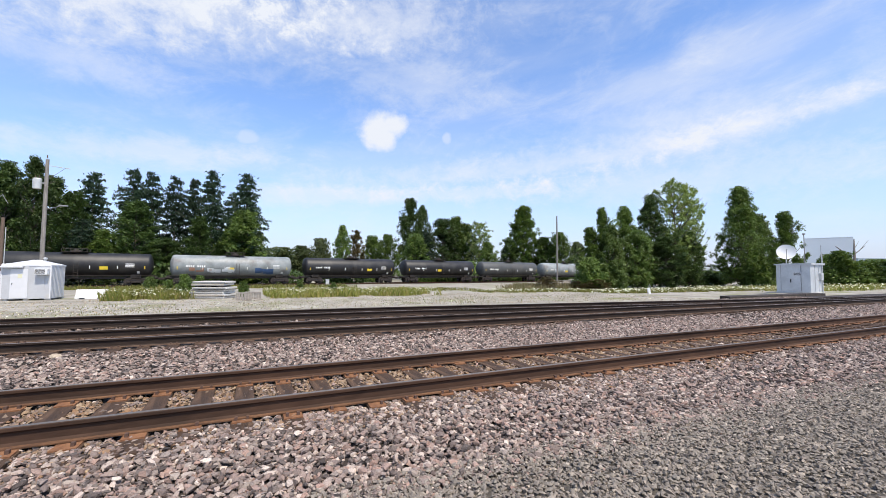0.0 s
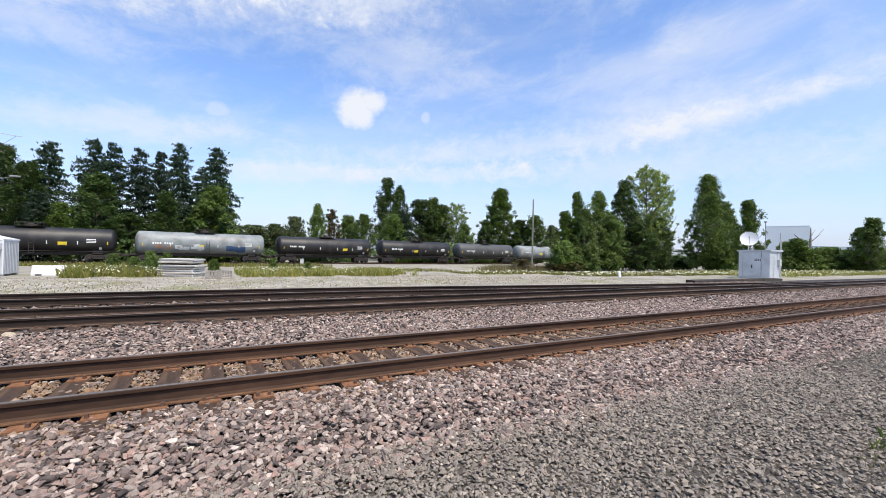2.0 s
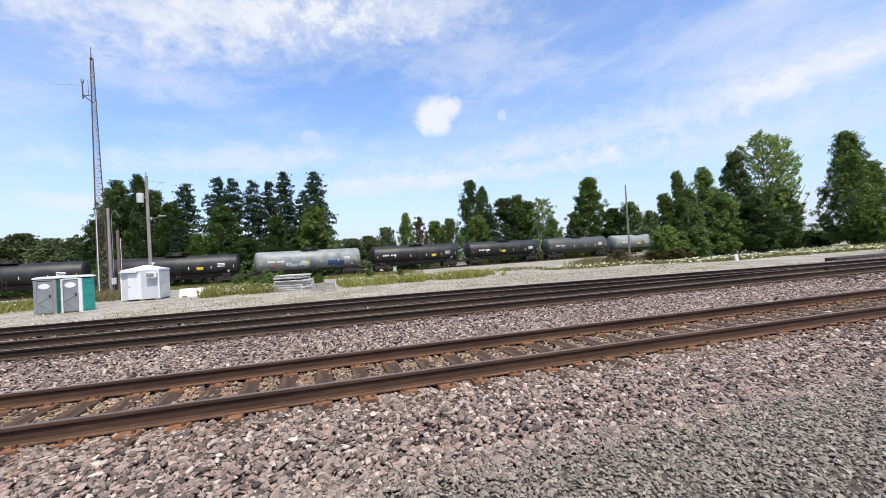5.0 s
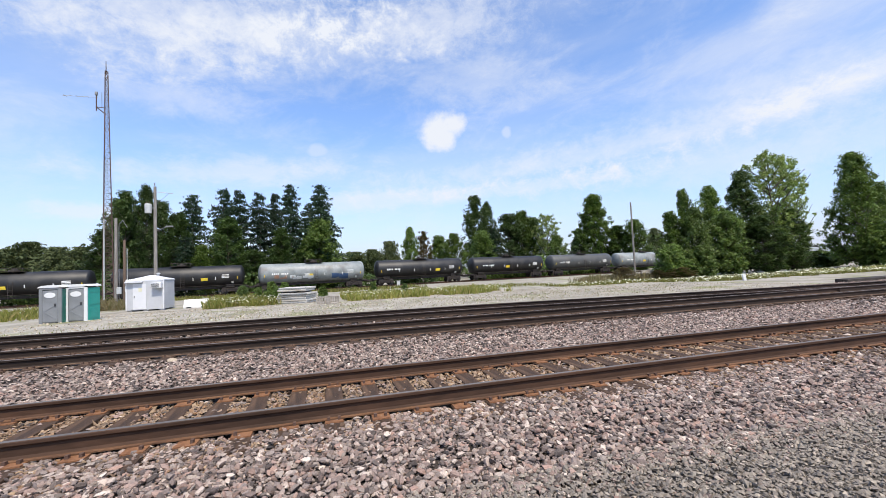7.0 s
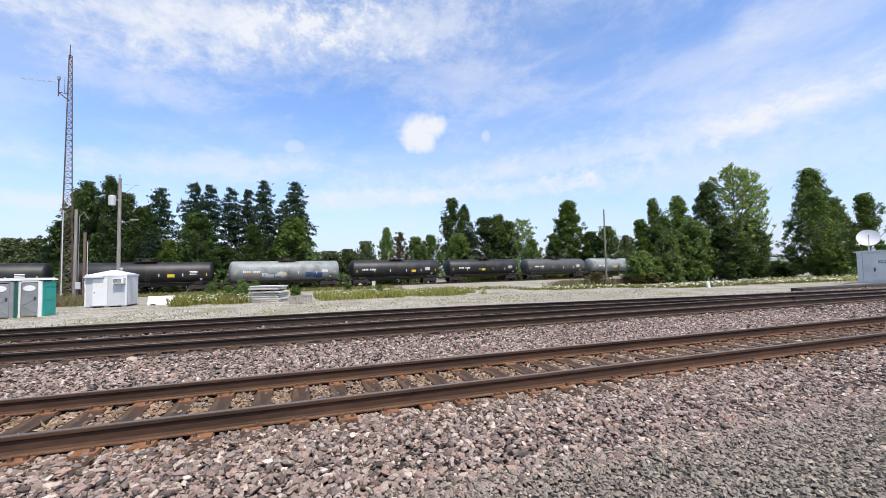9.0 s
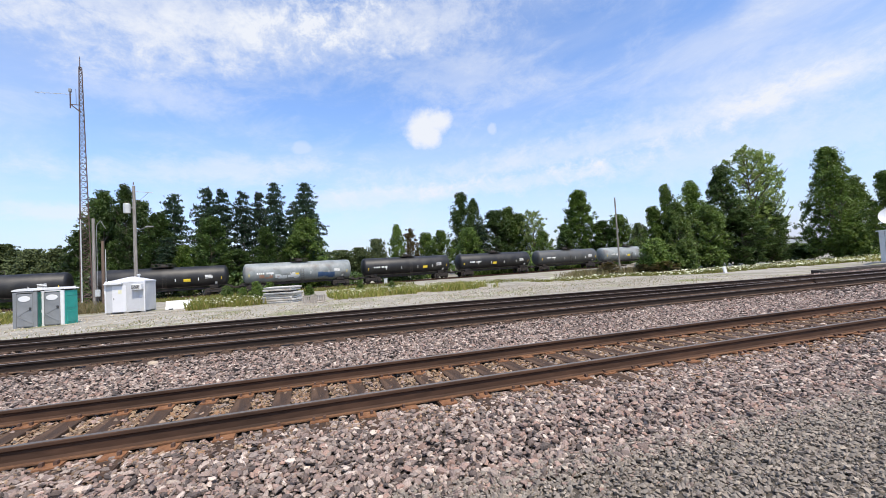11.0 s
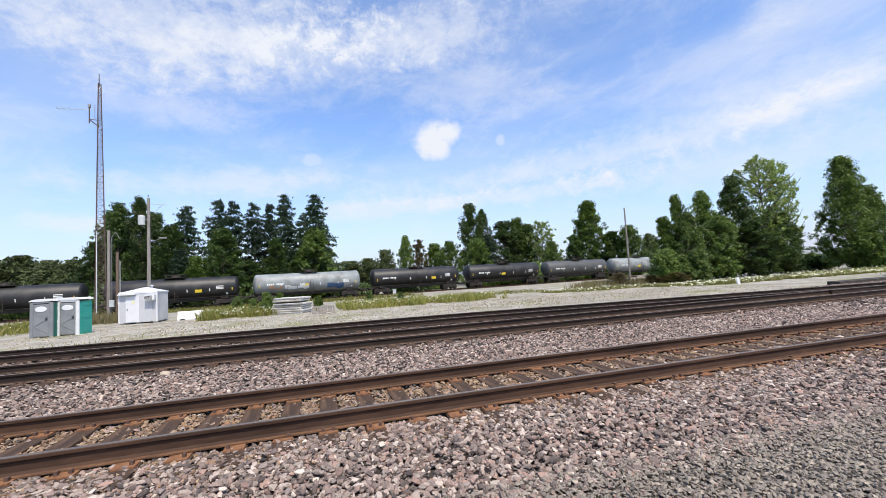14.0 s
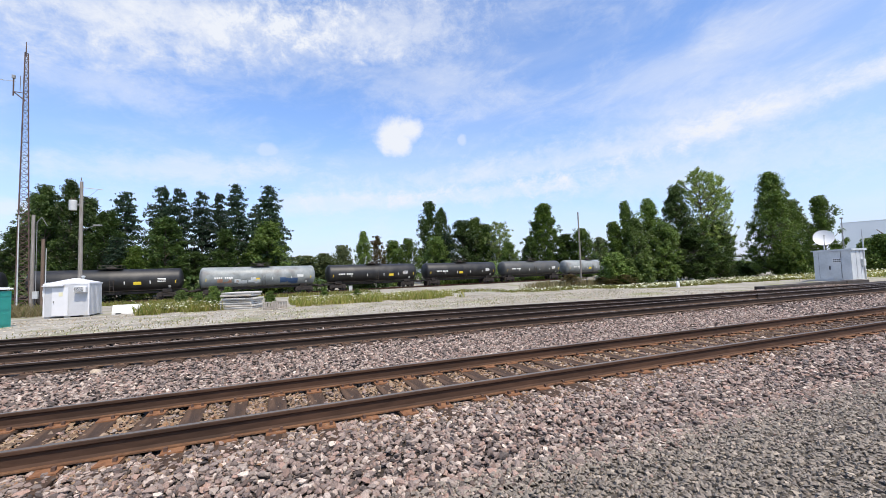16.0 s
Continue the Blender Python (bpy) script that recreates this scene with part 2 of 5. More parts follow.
M_RAILD = mat("dark_rail_steel", spec=0.2, cols= [(0.0216, 0.0148, 0.0117), (0.0320, 0.0215, 0.0164), (0.0464, 0.0296, 0.0215)], scale=2.0, rough=0.75, fine=0.2, stretch=(0.25, 1, 1))
M_HEADD = mat("dark_rail_top", [(0.130, 0.110, 0.098), (0.210, 0.180, 0.160)], scale=3.0, rough=0.55, metal=0.1, fine=0.1, stretch=(0.1, 1, 1))
M_OILY = mat("oily_ballast", [(0.0665, 0.0490, 0.0384), (0.1330, 0.0963, 0.0736), (0.2090, 0.1488, 0.1120), (0.0950, 0.0700, 0.0544), (0.3230, 0.2450, 0.1920)], scale=20, rough=0.9, vary="island", fine=0.2)
M_OILBED = mat("oily_bed", [(0.0450, 0.0320, 0.0247), (0.0900, 0.0640, 0.0479), (0.1440, 0.0992, 0.0725)], scale=5, rough=0.95, bump=0.7, bump_scale=30, fine=0.4)
M_HEAD = mat("rail_running_surface", [(0.0975, 0.0840, 0.0735), (0.1500, 0.1312, 0.1162)], scale=3.0, rough=0.6, metal=0.1, fine=0.1, stretch=(0.1, 1, 1))
M_TIE = mat("creosoted_tie", [(0.0278, 0.0153, 0.0090), (0.0556, 0.0299, 0.0163), (0.0859, 0.0461, 0.0239)], scale=3.0, rough=0.9, bump=0.7, bump_scale=20, fine=0.3, stretch=(6, 0.6, 6), dirt=((0.13, 0.075, 0.042), 2.2, 0.50, 0.72))
M_PLATE = mat("rusted_plate", [(0.1380, 0.0587, 0.0254), (0.2139, 0.0958, 0.0424), (0.2622, 0.1297, 0.0622)], scale=9.0, rough=0.9, bump=0.3, bump_scale=60, fine=0.25)
M_PLATED = mat("dull_rusted_plate", [(0.070, 0.042, 0.028), (0.110, 0.066, 0.042), (0.150, 0.090, 0.056)], scale=9.0, rough=0.9, bump=0.3, bump_scale=60, fine=0.25)
M_SPIKE = mat("rusted_spike", [(0.07, 0.04, 0.03), (0.13, 0.07, 0.045)], scale=20, rough=0.85)
M_TANKB = mat("black_tank_paint", [(0.007, 0.007, 0.008), (0.011, 0.011, 0.012), (0.020, 0.019, 0.018)], scale=0.9, rough=0.52, fine=0.15, dirt=((0.055, 0.05, 0.045), 0.5, 0.50, 0.85))
M_TANKC = mat("charcoal_tank_paint", [(0.050, 0.052, 0.052), (0.065, 0.068, 0.068), (0.08, 0.082, 0.08)], scale=0.9, rough=0.5, fine=0.12, dirt=((0.09, 0.08, 0.07), 0.5, 0.50, 0.8))
M_TANKG = mat("grey_tank_paint", [(0.17, 0.19, 0.19), (0.23, 0.25, 0.25), (0.28, 0.30, 0.29)], scale=0.8, rough=0.5, fine=0.1, dirt=((0.12, 0.10, 0.09), 0.6, 0.52, 0.8))
M_TRUCK = mat("bogie_iron", [(0.02, 0.017, 0.015), (0.045, 0.034, 0.028)], scale=4, rough=0.8)
M_MARK = mat("white_stencil", [(0.70, 0.70, 0.68), (0.80, 0.80, 0.78)], scale=8, rough=0.7)
M_YELLOW = mat("yellow_placard", [(0.7500, 0.5500, 0.0300), (0.8500, 0.6500, 0.0600)], scale=8, rough=0.6)
M_GRAF1 = mat("blue_spray_paint", [(0.03, 0.07, 0.16), (0.06, 0.12, 0.25)], scale=3, rough=0.5)
M_GRAF2 = mat("pale_spray_paint", [(0.55, 0.58, 0.58), (0.72, 0.74, 0.74)], scale=3, rough=0.5)
M_GRAF3 = mat("rust_spray_paint", [(0.30, 0.16, 0.10), (0.40, 0.24, 0.16)], scale=3, rough=0.6)
M_WHITE = mat("white_metal_siding", [(0.4472, 0.4558, 0.4742), (0.4945, 0.5031, 0.5220)], scale=1.2, rough=0.5, fine=0.03, dirt=((0.50, 0.47, 0.42), 1.4, 0.58, 0.85))
M_WTRIM = mat("white_trim", [(0.6080, 0.6160, 0.6318), (0.6640, 0.6640, 0.6804)], scale=2, rough=0.5)
M_GREY = mat("aluminium_sheet", [(0.4590, 0.4828, 0.5032), (0.5400, 0.5644, 0.5848), (0.6210, 0.6392, 0.6528)], scale=0.8, rough=0.45, metal=0.25, fine=0.05)
M_GREYD = mat("grey_steel", [(0.20, 0.205, 0.21), (0.27, 0.275, 0.28)], scale=3, rough=0.6)
M_TOILG = mat("grey_plastic", [(0.1710, 0.1800, 0.1890), (0.2160, 0.2250, 0.2340)], scale=2, rough=0.5, fine=0.05)
M_TEAL = mat("teal_plastic", [(0.02, 0.30, 0.24), (0.03, 0.36, 0.29)], scale=2, rough=0.45, fine=0.04)
M_GREEN = mat("dark_green_plastic", [(0.012, 0.11, 0.085), (0.016, 0.14, 0.11)], scale=2, rough=0.45, fine=0.04)
M_TWHITE = mat("white_plastic", [(0.6192, 0.6278, 0.6278), (0.6880, 0.6880, 0.6880)], scale=2, rough=0.4)
M_POLE = mat("weathered_pole", [(0.1600, 0.1440, 0.1280), (0.2320, 0.2120, 0.1920), (0.2960, 0.2760, 0.2560)], scale=3, rough=0.9, bump=0.5, bump_scale=14, fine=0.2, stretch=(5, 5, 0.4))
M_POLED = mat("brown_pole", [(0.10, 0.07, 0.05), (0.17, 0.12, 0.09)], scale=3, rough=0.9, fine=0.2, stretch=(5, 5, 0.4))
M_TOWER = mat("rusted_tower_steel", [(0.0510, 0.0330, 0.0300), (0.0900, 0.0540, 0.0450), (0.1200, 0.0780, 0.0660)], scale=2, rough=0.75, fine=0.1)
M_GALV = mat("galvanised_pipe", [(0.48, 0.49, 0.48), (0.60, 0.61, 0.60)], scale=3, rough=0.5, metal=0.3)
M_CONC = mat("concrete", [(0.42, 0.40, 0.37), (0.54, 0.52, 0.48), (0.60, 0.58, 0.54)], scale=3, rough=0.9, bump=0.3, fine=0.1)
M_WBLOCK = mat("white_painted_concrete", [(0.68, 0.67, 0.64), (0.80, 0.79, 0.77)], scale=2, rough=0.8, fine=0.05)
M_OLDWOOD = mat("grey_lumber", [(0.24, 0.21, 0.17), (0.36, 0.32, 0.27), (0.44, 0.40, 0.35)], scale=3, rough=0.9, bump=0.4, fine=0.2, stretch=(0.5, 5, 5))
M_DARKWOOD = mat("dark_timber", [(0.025, 0.02, 0.018), (0.06, 0.048, 0.04)], scale=4, rough=0.9, fine=0.2)
M_BARK = mat("bark", [(0.06, 0.05, 0.04), (0.12, 0.10, 0.08), (0.18, 0.15, 0.12)], scale=3, rough=0.95, bump=0.8, fine=0.25, stretch=(3, 3, 0.6))
M_DEADW = mat("dead_wood", [(0.14, 0.12, 0.11), (0.22, 0.19, 0.17)], scale=3, rough=0.95, fine=0.2)
M_SPRUCE = leaf_mat("spruce_needles", [(0.0180, 0.0380, 0.0187), (0.0320, 0.0600, 0.0306), (0.0450, 0.0800, 0.0425), (0.0260, 0.0520, 0.0221)], 0.6)
M_LEAF = leaf_mat("broad_leaves", [(0.0617, 0.1082, 0.0195), (0.1001, 0.1591, 0.0279), (0.1310, 0.1972, 0.0377), (0.0770, 0.1271, 0.0235), (0.1696, 0.2292, 0.0486)])
M_LEAFD = leaf_mat("dark_leaves", [(0.0365, 0.0698, 0.0168), (0.0588, 0.0989, 0.0232), (0.0838, 0.1280, 0.0294), (0.0473, 0.0838, 0.0188)])
M_LEAFL = leaf_mat("poplar_leaves", [(0.1432, 0.2239, 0.0434), (0.2290, 0.3151, 0.0719), (0.3245, 0.3981, 0.1154), (0.1719, 0.2654, 0.0481), (0.4200, 0.4643, 0.1539)], 0.35)
M_LEAFB = leaf_mat("browning_leaves", [(0.1275, 0.1250, 0.0396), (0.2040, 0.1125, 0.0462), (0.0892, 0.1250, 0.0330), (0.2550, 0.1500, 0.0660)])
# paler, greyer green: the haze of distance is put into the leaf colour
M_LEAFF = leaf_mat("hazed_far_leaves", [(0.0678, 0.0902, 0.0363), (0.0922, 0.1183, 0.0419), (0.1153, 0.1409, 0.0499)], 0.7)
M_GRASS = leaf_mat("grass_blades", [(0.1442, 0.1756, 0.0283), (0.2098, 0.2265, 0.0423), (0.3146, 0.2832, 0.0800), (0.1180, 0.1529, 0.0236), (0.4195, 0.3284, 0.1317)], 0.6)
M_DRY = leaf_mat("dry_weeds", [(0.26, 0.21, 0.11), (0.18, 0.16, 0.07), (0.33, 0.27, 0.15), (0.12, 0.14, 0.04)], 0.8)
M_FLOWER = mat("white_flower_heads", [(0.52, 0.53, 0.34), (0.66, 0.66, 0.50), (0.56, 0.58, 0.32)], vary="island", rough=0.8)
M_GLASS = mat("dark_grille", [(0.02, 0.022, 0.025), (0.05, 0.05, 0.055)], scale=6, rough=0.35)
# white dimmed towards blue, so the colour itself holds the distance haze
M_BLDG = mat("hazed_hall_cladding", [(0.58, 0.63, 0.66), (0.65, 0.70, 0.73)], scale=0.1, rough=0.7)
M_BLDG2 = mat("pale_blue_roofing", [(0.26, 0.33, 0.38), (0.32, 0.39, 0.43)], scale=0.2, rough=0.6)
M_FADED = mat("faded_notice", [(0.62, 0.60, 0.40), (0.70, 0.68, 0.50)], scale=4, rough=0.6)
M_SAND = mat("sandstone", [(0.34, 0.27, 0.20), (0.44, 0.36, 0.27)], scale=6, rough=0.9, fine=0.15)


# ---- mesh helpers ----
def thing(name, x, y, z, label, category, group="", kind="", turn=0.0, size=1.0):
    ob = new(name)
    ob.empty_display_size = 0.2
    ob.matrix_basis = pose(x, y, z, 0, 0, turn) @ Matrix.Diagonal((size, size, size, 1))
    return tagged(ob, label, category, group, kind)


def finish(bm, name, material, smooth=False):
    me = bpy.data.meshes.new(name)
    bm.to_mesh(me)
    bm.free()
    me.materials.append(material)
    if smooth:
        me.shade_smooth()
    return me


def part(name, bm, material, parent, label="", smooth=False, m=None):
    """Links a bmesh or a ready mesh as ONE mesh object under a thing or a part."""
    me = bm if isinstance(bm, bpy.types.Mesh) else finish(bm, name, material, smooth)
    ob = new(name, me)
    ob.parent = parent
    if m is not None:
        ob.matrix_basis = m
    return tagged(ob, label)


def box(cx, cy, cz, sx, sy, sz, bevel=0.0, bm=None, turn=None):
    bm = bm or bmesh.new()
    r = bmesh.ops.create_cube(bm, size=1)
    vs = r["verts"]
    for q in vs:
        q.co = Vector((q.co.x * sx, q.co.y * sy, q.co.z * sz))
    if bevel:
        es = list({e for q in vs for e in q.link_edges})
        out = bmesh.ops.bevel(bm, geom=es, offset=bevel, segments=2, affect="EDGES", profile=0.6)
        vs = list({q for f in out["faces"] for q in f.verts} | {q for q in vs if q.is_valid})
    if turn is not None:
        bmesh.ops.transform(bm, matrix=turn, verts=vs)
    bmesh.ops.translate(bm, verts=vs, vec=(cx, cy, cz))
    return bm


def rod(p, q, r0, r1=None, n=8, bm=None, cap=True):
    bm = bm or bmesh.new()
    p, q = Vector(p), Vector(q)
    d = q - p
    m = Matrix.Translation((p + q) / 2) @ d.to_track_quat("Z", "Y").to_matrix().to_4x4()
    bmesh.ops.create_cone(bm, cap_ends=cap, segments=n, radius1=r0, radius2=r0 if r1 is None else r1, depth=d.length, matrix=m)
    return bm


def lathe(profile, n=24, bm=None, axis="Z"):
    """A turned body: profile of (radius, height)."""
    bm = bm or bmesh.new()
    rings = []
    for r, h in profile:
        ring = []
        for k in range(n):
            a = 2 * math.pi * k / n
            c = (r * math.cos(a), r * math.sin(a), h)
            ring.append(bm.verts.new(c if axis == "Z" else (c[2], c[0], c[1])))
        rings.append(ring)
    for a, b in zip(rings, rings[1:]):
        for k in range(n):
            bm.faces.new((a[k], a[(k + 1) % n], b[(k + 1) % n], b[k]))
    bm.faces.new(rings[0][::-1]), bm.faces.new(rings[-1])
    bmesh.ops.recalc_face_normals(bm, faces=bm.faces)
    return bm


def extrude_yz(section, x0, x1, bm=None):
    """A closed section in y, z drawn along x."""
    bm = bm or bmesh.new()
    a = [bm.verts.new((x0, y, z)) for y, z in section]
    b = [bm.verts.new((x1, y, z)) for y, z in section]
    k = len(section)
    for i in range(k):
        bm.faces.new((a[i], a[(i + 1) % k], b[(i + 1) % k], b[i]))
    bm.faces.new(a[::-1]), bm.faces.new(b)
    bmesh.ops.recalc_face_normals(bm, faces=bm.faces)
    return bm


def np_mesh(name, verts, faces, material):
    """A mesh from arrays: verts n x 3, faces m x k."""
    verts, faces = np.asarray(verts, np.float32), np.asarray(faces, np.int32)
    k = faces.shape[1]
    me = bpy.data.meshes.new(name)
    me.vertices.add(len(verts)), me.loops.add(faces.size), me.polygons.add(len(faces))
    me.vertices.foreach_set("co", verts.ravel())
    me.loops.foreach_set("vertex_index", faces.ravel())
    me.polygons.foreach_set("loop_start", np.arange(0, faces.size, k, dtype=np.int32))
    me.update(calc_edges=True)
    me.shade_flat()
    me.materials.append(material)
    return me


def lying(rng, n, lean=0.55):
    """n rotations of stones that lie mostly flat: any heading, and a lean to some side."""
    head, way = rng.uniform(0, 6.283, n), rng.uniform(0, 6.283, n)
    q = np.stack([np.cos(head / 2), np.zeros(n), np.zeros(n), np.sin(head / 2)], -1)
    half = rng.normal(0, lean, n) / 2
    p = np.stack([np.cos(half), np.sin(half) * np.cos(way), np.sin(half) * np.sin(way), np.zeros(n)], -1)
    w = p[:, 0] * q[:, 0] - p[:, 3] * q[:, 3]
    x = p[:, 1] * q[:, 0] + p[:, 2] * q[:, 3]
    y = p[:, 2] * q[:, 0] - p[:, 1] * q[:, 3]
    z = p[:, 0] * q[:, 3] + p[:, 3] * q[:, 0]
    return np.stack([np.stack([1 - 2 * (y * y + z * z), 2 * (x * y - z * w), 2 * (x * z + y * w)], -1),
                     np.stack([2 * (x * y + z * w), 1 - 2 * (x * x + z * z), 2 * (y * z - x * w)], -1),
                     np.stack([2 * (x * z - y * w), 2 * (y * z + x * w), 1 - 2 * (x * x + y * y)], -1)], 1)


# ---- ground ----
Y1 = 5.11                                # nearer rail of the nearest track
TRACKS = (Y1 + 0.7525, 11.37, 15.00)      # centre lines of the three tracks, before the third joins the second


def joining_y(x):
    """Centre line of the third track, which bends in to join the second through a turnout."""
    if x <= 0.0:
        return TRACKS[2]
    if x <= 8.0:
        return TRACKS[2] - 0.0072 * x * x
    if x <= 22.5:
        return TRACKS[2] - 0.46 - 0.1152 * (x - 8.0)
    q = max(0.0, 48.5 - x) / 26.0
    return TRACKS[1] + 1.505 * q * q


def ground_z(x, y):
    """The yard falls away gently behind the tracks."""
    s = min(1.0, max(0.0, (y - 17.0) / 45.0))
    return -0.25 - 0.60 * s


def bed_z(y):
    """The ballast: shoulders, beds and the walkway in front."""
    pts = ((-40, -0.16), (2.6, -0.15), (3.3, -0.13), (4.25, -0.045), (4.8, -0.045), (5.06, -0.055), (7.25, -0.055), (7.9, -0.10), (9.5, -0.10), (10.0, -0.05), (15.9, -0.05), (17.2, -0.30), (17.6, -0.42))
    for (a, za), (b, zb) in zip(pts, pts[1:]):
        if y <= b:
            return za + (zb - za) * max(0.0, y - a) / (b - a)
    return pts[-1][1]


def sheet(name, xs, ys, zf, material):
    bm = bmesh.new()
    grid = [[bm.verts.new((x, y, zf(x, y))) for x in xs] for y in ys]
    for j in range(len(ys) - 1):
        for i in range(len(xs) - 1):
            bm.faces.new((grid[j][i], grid[j][i + 1], grid[j + 1][i + 1], grid[j + 1][i]))
    return new(name, finish(bm, name, material, True))


def steps(*runs):
    out = []
    for a, b, n in runs:
        out += [a + (b - a) * i / n for i in range(n)]
    return out + [runs[-1][1]]


def yard_relief(x, y):
    return ground_z(x, y) + 0.05 * noise.noise((x * 0.12, y * 0.12, 0)) * (1 if 17 < y < 120 else 0.3)


ground = sheet("ground", steps((-3000, -120, 6), (-120, 140, 110), (140, 3000, 6)), steps((-1500, -20, 4), (-20, 16, 4), (16, 90, 60), (90, 3000, 8)), yard_relief, M_YARD)
tagged(ground, "pale gravel and dirt yard with weedy patches", "ground", kind="structure")
# sheet under the stones; its dark colour paints the shade between them
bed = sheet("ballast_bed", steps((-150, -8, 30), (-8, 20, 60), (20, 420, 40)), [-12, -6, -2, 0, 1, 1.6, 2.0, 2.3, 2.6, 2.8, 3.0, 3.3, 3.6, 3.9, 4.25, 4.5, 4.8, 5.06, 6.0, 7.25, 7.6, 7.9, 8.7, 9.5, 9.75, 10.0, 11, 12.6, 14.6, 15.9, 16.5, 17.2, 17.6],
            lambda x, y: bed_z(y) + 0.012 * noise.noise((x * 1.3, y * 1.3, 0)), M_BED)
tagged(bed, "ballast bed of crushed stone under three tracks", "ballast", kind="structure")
walkway = sheet("walkway", steps((-60, -4, 12), (-4, 14, 60), (14, 200, 20)), [-12, -4, -1, 0, 0.6, 1.2, 1.8, 2.2, 2.7, 3.0, 3.2],
                lambda x, y: bed_z(y) + 0.014 + 0.014 * noise.noise((x * 1.3, y * 1.3, 0)) - (0.03 if y > 3.1 else 0), M_WALK)
tagged(walkway, "grey fine-gravel walkway beside the track", "walkway", kind="structure")

# ---- loose stone ----
ICO = bmesh.new()
bmesh.ops.create_icosphere(ICO, subdivisions=1, radius=1)
ICO_V = np.array([v.co[:] for v in ICO.verts])
ICO_F = np.array([[v.index for v in f.verts] for f in ICO.faces])
ICO.free()
OCT_V = np.array([[1, 0, 0], [-1, 0, 0], [0, 1, 0], [0, -1, 0], [0, 0, 1], [0, 0, -1]], float) * 1.22
OCT_F = np.array([[0, 2, 4], [2, 1, 4], [1, 3, 4], [3, 0, 4], [2, 0, 5], [1, 2, 5], [3, 1, 5], [0, 3, 5]])



def stones(name, x0, x1, y0, y1, per_m2, lo, hi, material, label, seed, coarse=False, keep=None, sink=0.25, lift=0.0, yard=False):
    """Angular stones strewn over a rectangle, all in one mesh."""
    rng = np.random.default_rng(seed)
    n = int((x1 - x0) * (y1 - y0) * per_m2)
    x, y = rng.uniform(x0, x1, n), rng.uniform(y0, y1, n)
    if keep is not None:
        ok = keep(x, y, rng)
        x, y = x[ok], y[ok]
        n = len(x)
    bv, bf = (OCT_V, OCT_F) if coarse else (ICO_V, ICO_F)
    size = lo + (hi - lo) * rng.beta(1.6, 2.6, n)
    shape = bv[None] * (1 + rng.uniform(-0.34, 0.34, (n, len(bv), 1))) + rng.normal(0, 0.16, (n, len(bv), 3))
    shape *= np.stack([rng.uniform(0.85, 1.4, n), rng.uniform(0.65, 1.05, n), rng.uniform(0.38, 0.75, n)], -1)[:, None]
    tilt = lying(rng, n)
    shape = np.einsum("nij,nkj->nki", tilt, shape) * (size / 2)[:, None, None]
    z = np.interp(y, [-40, 2.6, 3.3, 4.25, 4.8, 5.06, 7.25, 7.9, 9.5, 10.0, 15.9, 17.2, 17.6], [-0.16, -0.15, -0.13, -0.045, -0.045, -0.055, -0.055, -0.10, -0.10, -0.05, -0.05, -0.30, -0.42]) + lift
    if yard:
        z = -0.25 - np.clip((y - 17) / 45, 0, 1) * 0.60
    z = z + size * (0.5 - sink) * 0.55 + rng.uniform(0, 0.034, n)
    verts = shape + np.stack([x, y, z], -1)[:, None]
    faces = bf[None] + (np.arange(n) * len(bv))[:, None, None]
    return tagged(new(name, np_mesh(name, verts.reshape(-1, 3), faces.reshape(-1, bf.shape[1]), material)), label, "gravel", kind="stuff")


TIE0, TIE_STEP = -0.53, 0.488


def off_ties(x, y, rng):
    """Keeps clear of the ties of the nearest track and of its rails."""
    phase = np.abs((x - TIE0 + TIE_STEP / 2) % TIE_STEP - TIE_STEP / 2)
    on_tie = (phase < 0.125) & (y > Y1 - 0.215 + 0.09 * np.sin(x * 9.1) + 0.06 * np.sin(x * 23)) & (y < Y1 + 2.1) & (rng.uniform(0, 1, len(x)) > 0.22)
    on_rail = (np.abs(y - Y1) < 0.045) | (np.abs(y - Y1 - 1.505) < 0.045)
    return ~(on_tie | on_rail)


def joining_line(x):
    return np.array([joining_y(a) for a in x])


def off_far(x, y, rng):
    phase = np.abs((x + 0.25) % 0.5 - 0.25)
    ok = np.ones(len(x), bool)
    for c in (TRACKS[1], joining_line(x)):
        ok &= ~((phase < 0.12) & (np.abs(y - c) < 1.3)) & ~(np.abs(np.abs(y - c) - 0.7525) < 0.10)
    return ok


def between_far(x, y, rng):
    """Pale stone lies between and outside the two farther tracks."""
    ok = off_far(x, y, rng)
    for c in (TRACKS[1], joining_line(x)):
        ok &= np.abs(y - c) > 0.80 + rng.uniform(0, 0.35, len(x))
    return ok


def near_rail(x, y, rng):
    return off_ties(x, y, rng) & (rng.uniform(0, 1, len(x)) < np.clip((y - 4.25) / 0.8, 0, 1))


def stray(x, y, rng):
    return rng.uniform(0, 1, len(x)) < np.clip((y - 2.45) / 0.8, 0, 1) ** 1.5


def thin_out(x, y, rng):
    """The walkway is bare in places and denser near the ballast."""
    return rng.uniform(0, 1, len(x)) < np.clip(0.45 + (y - 1.4) / 2.1, 0.35, 1.0)


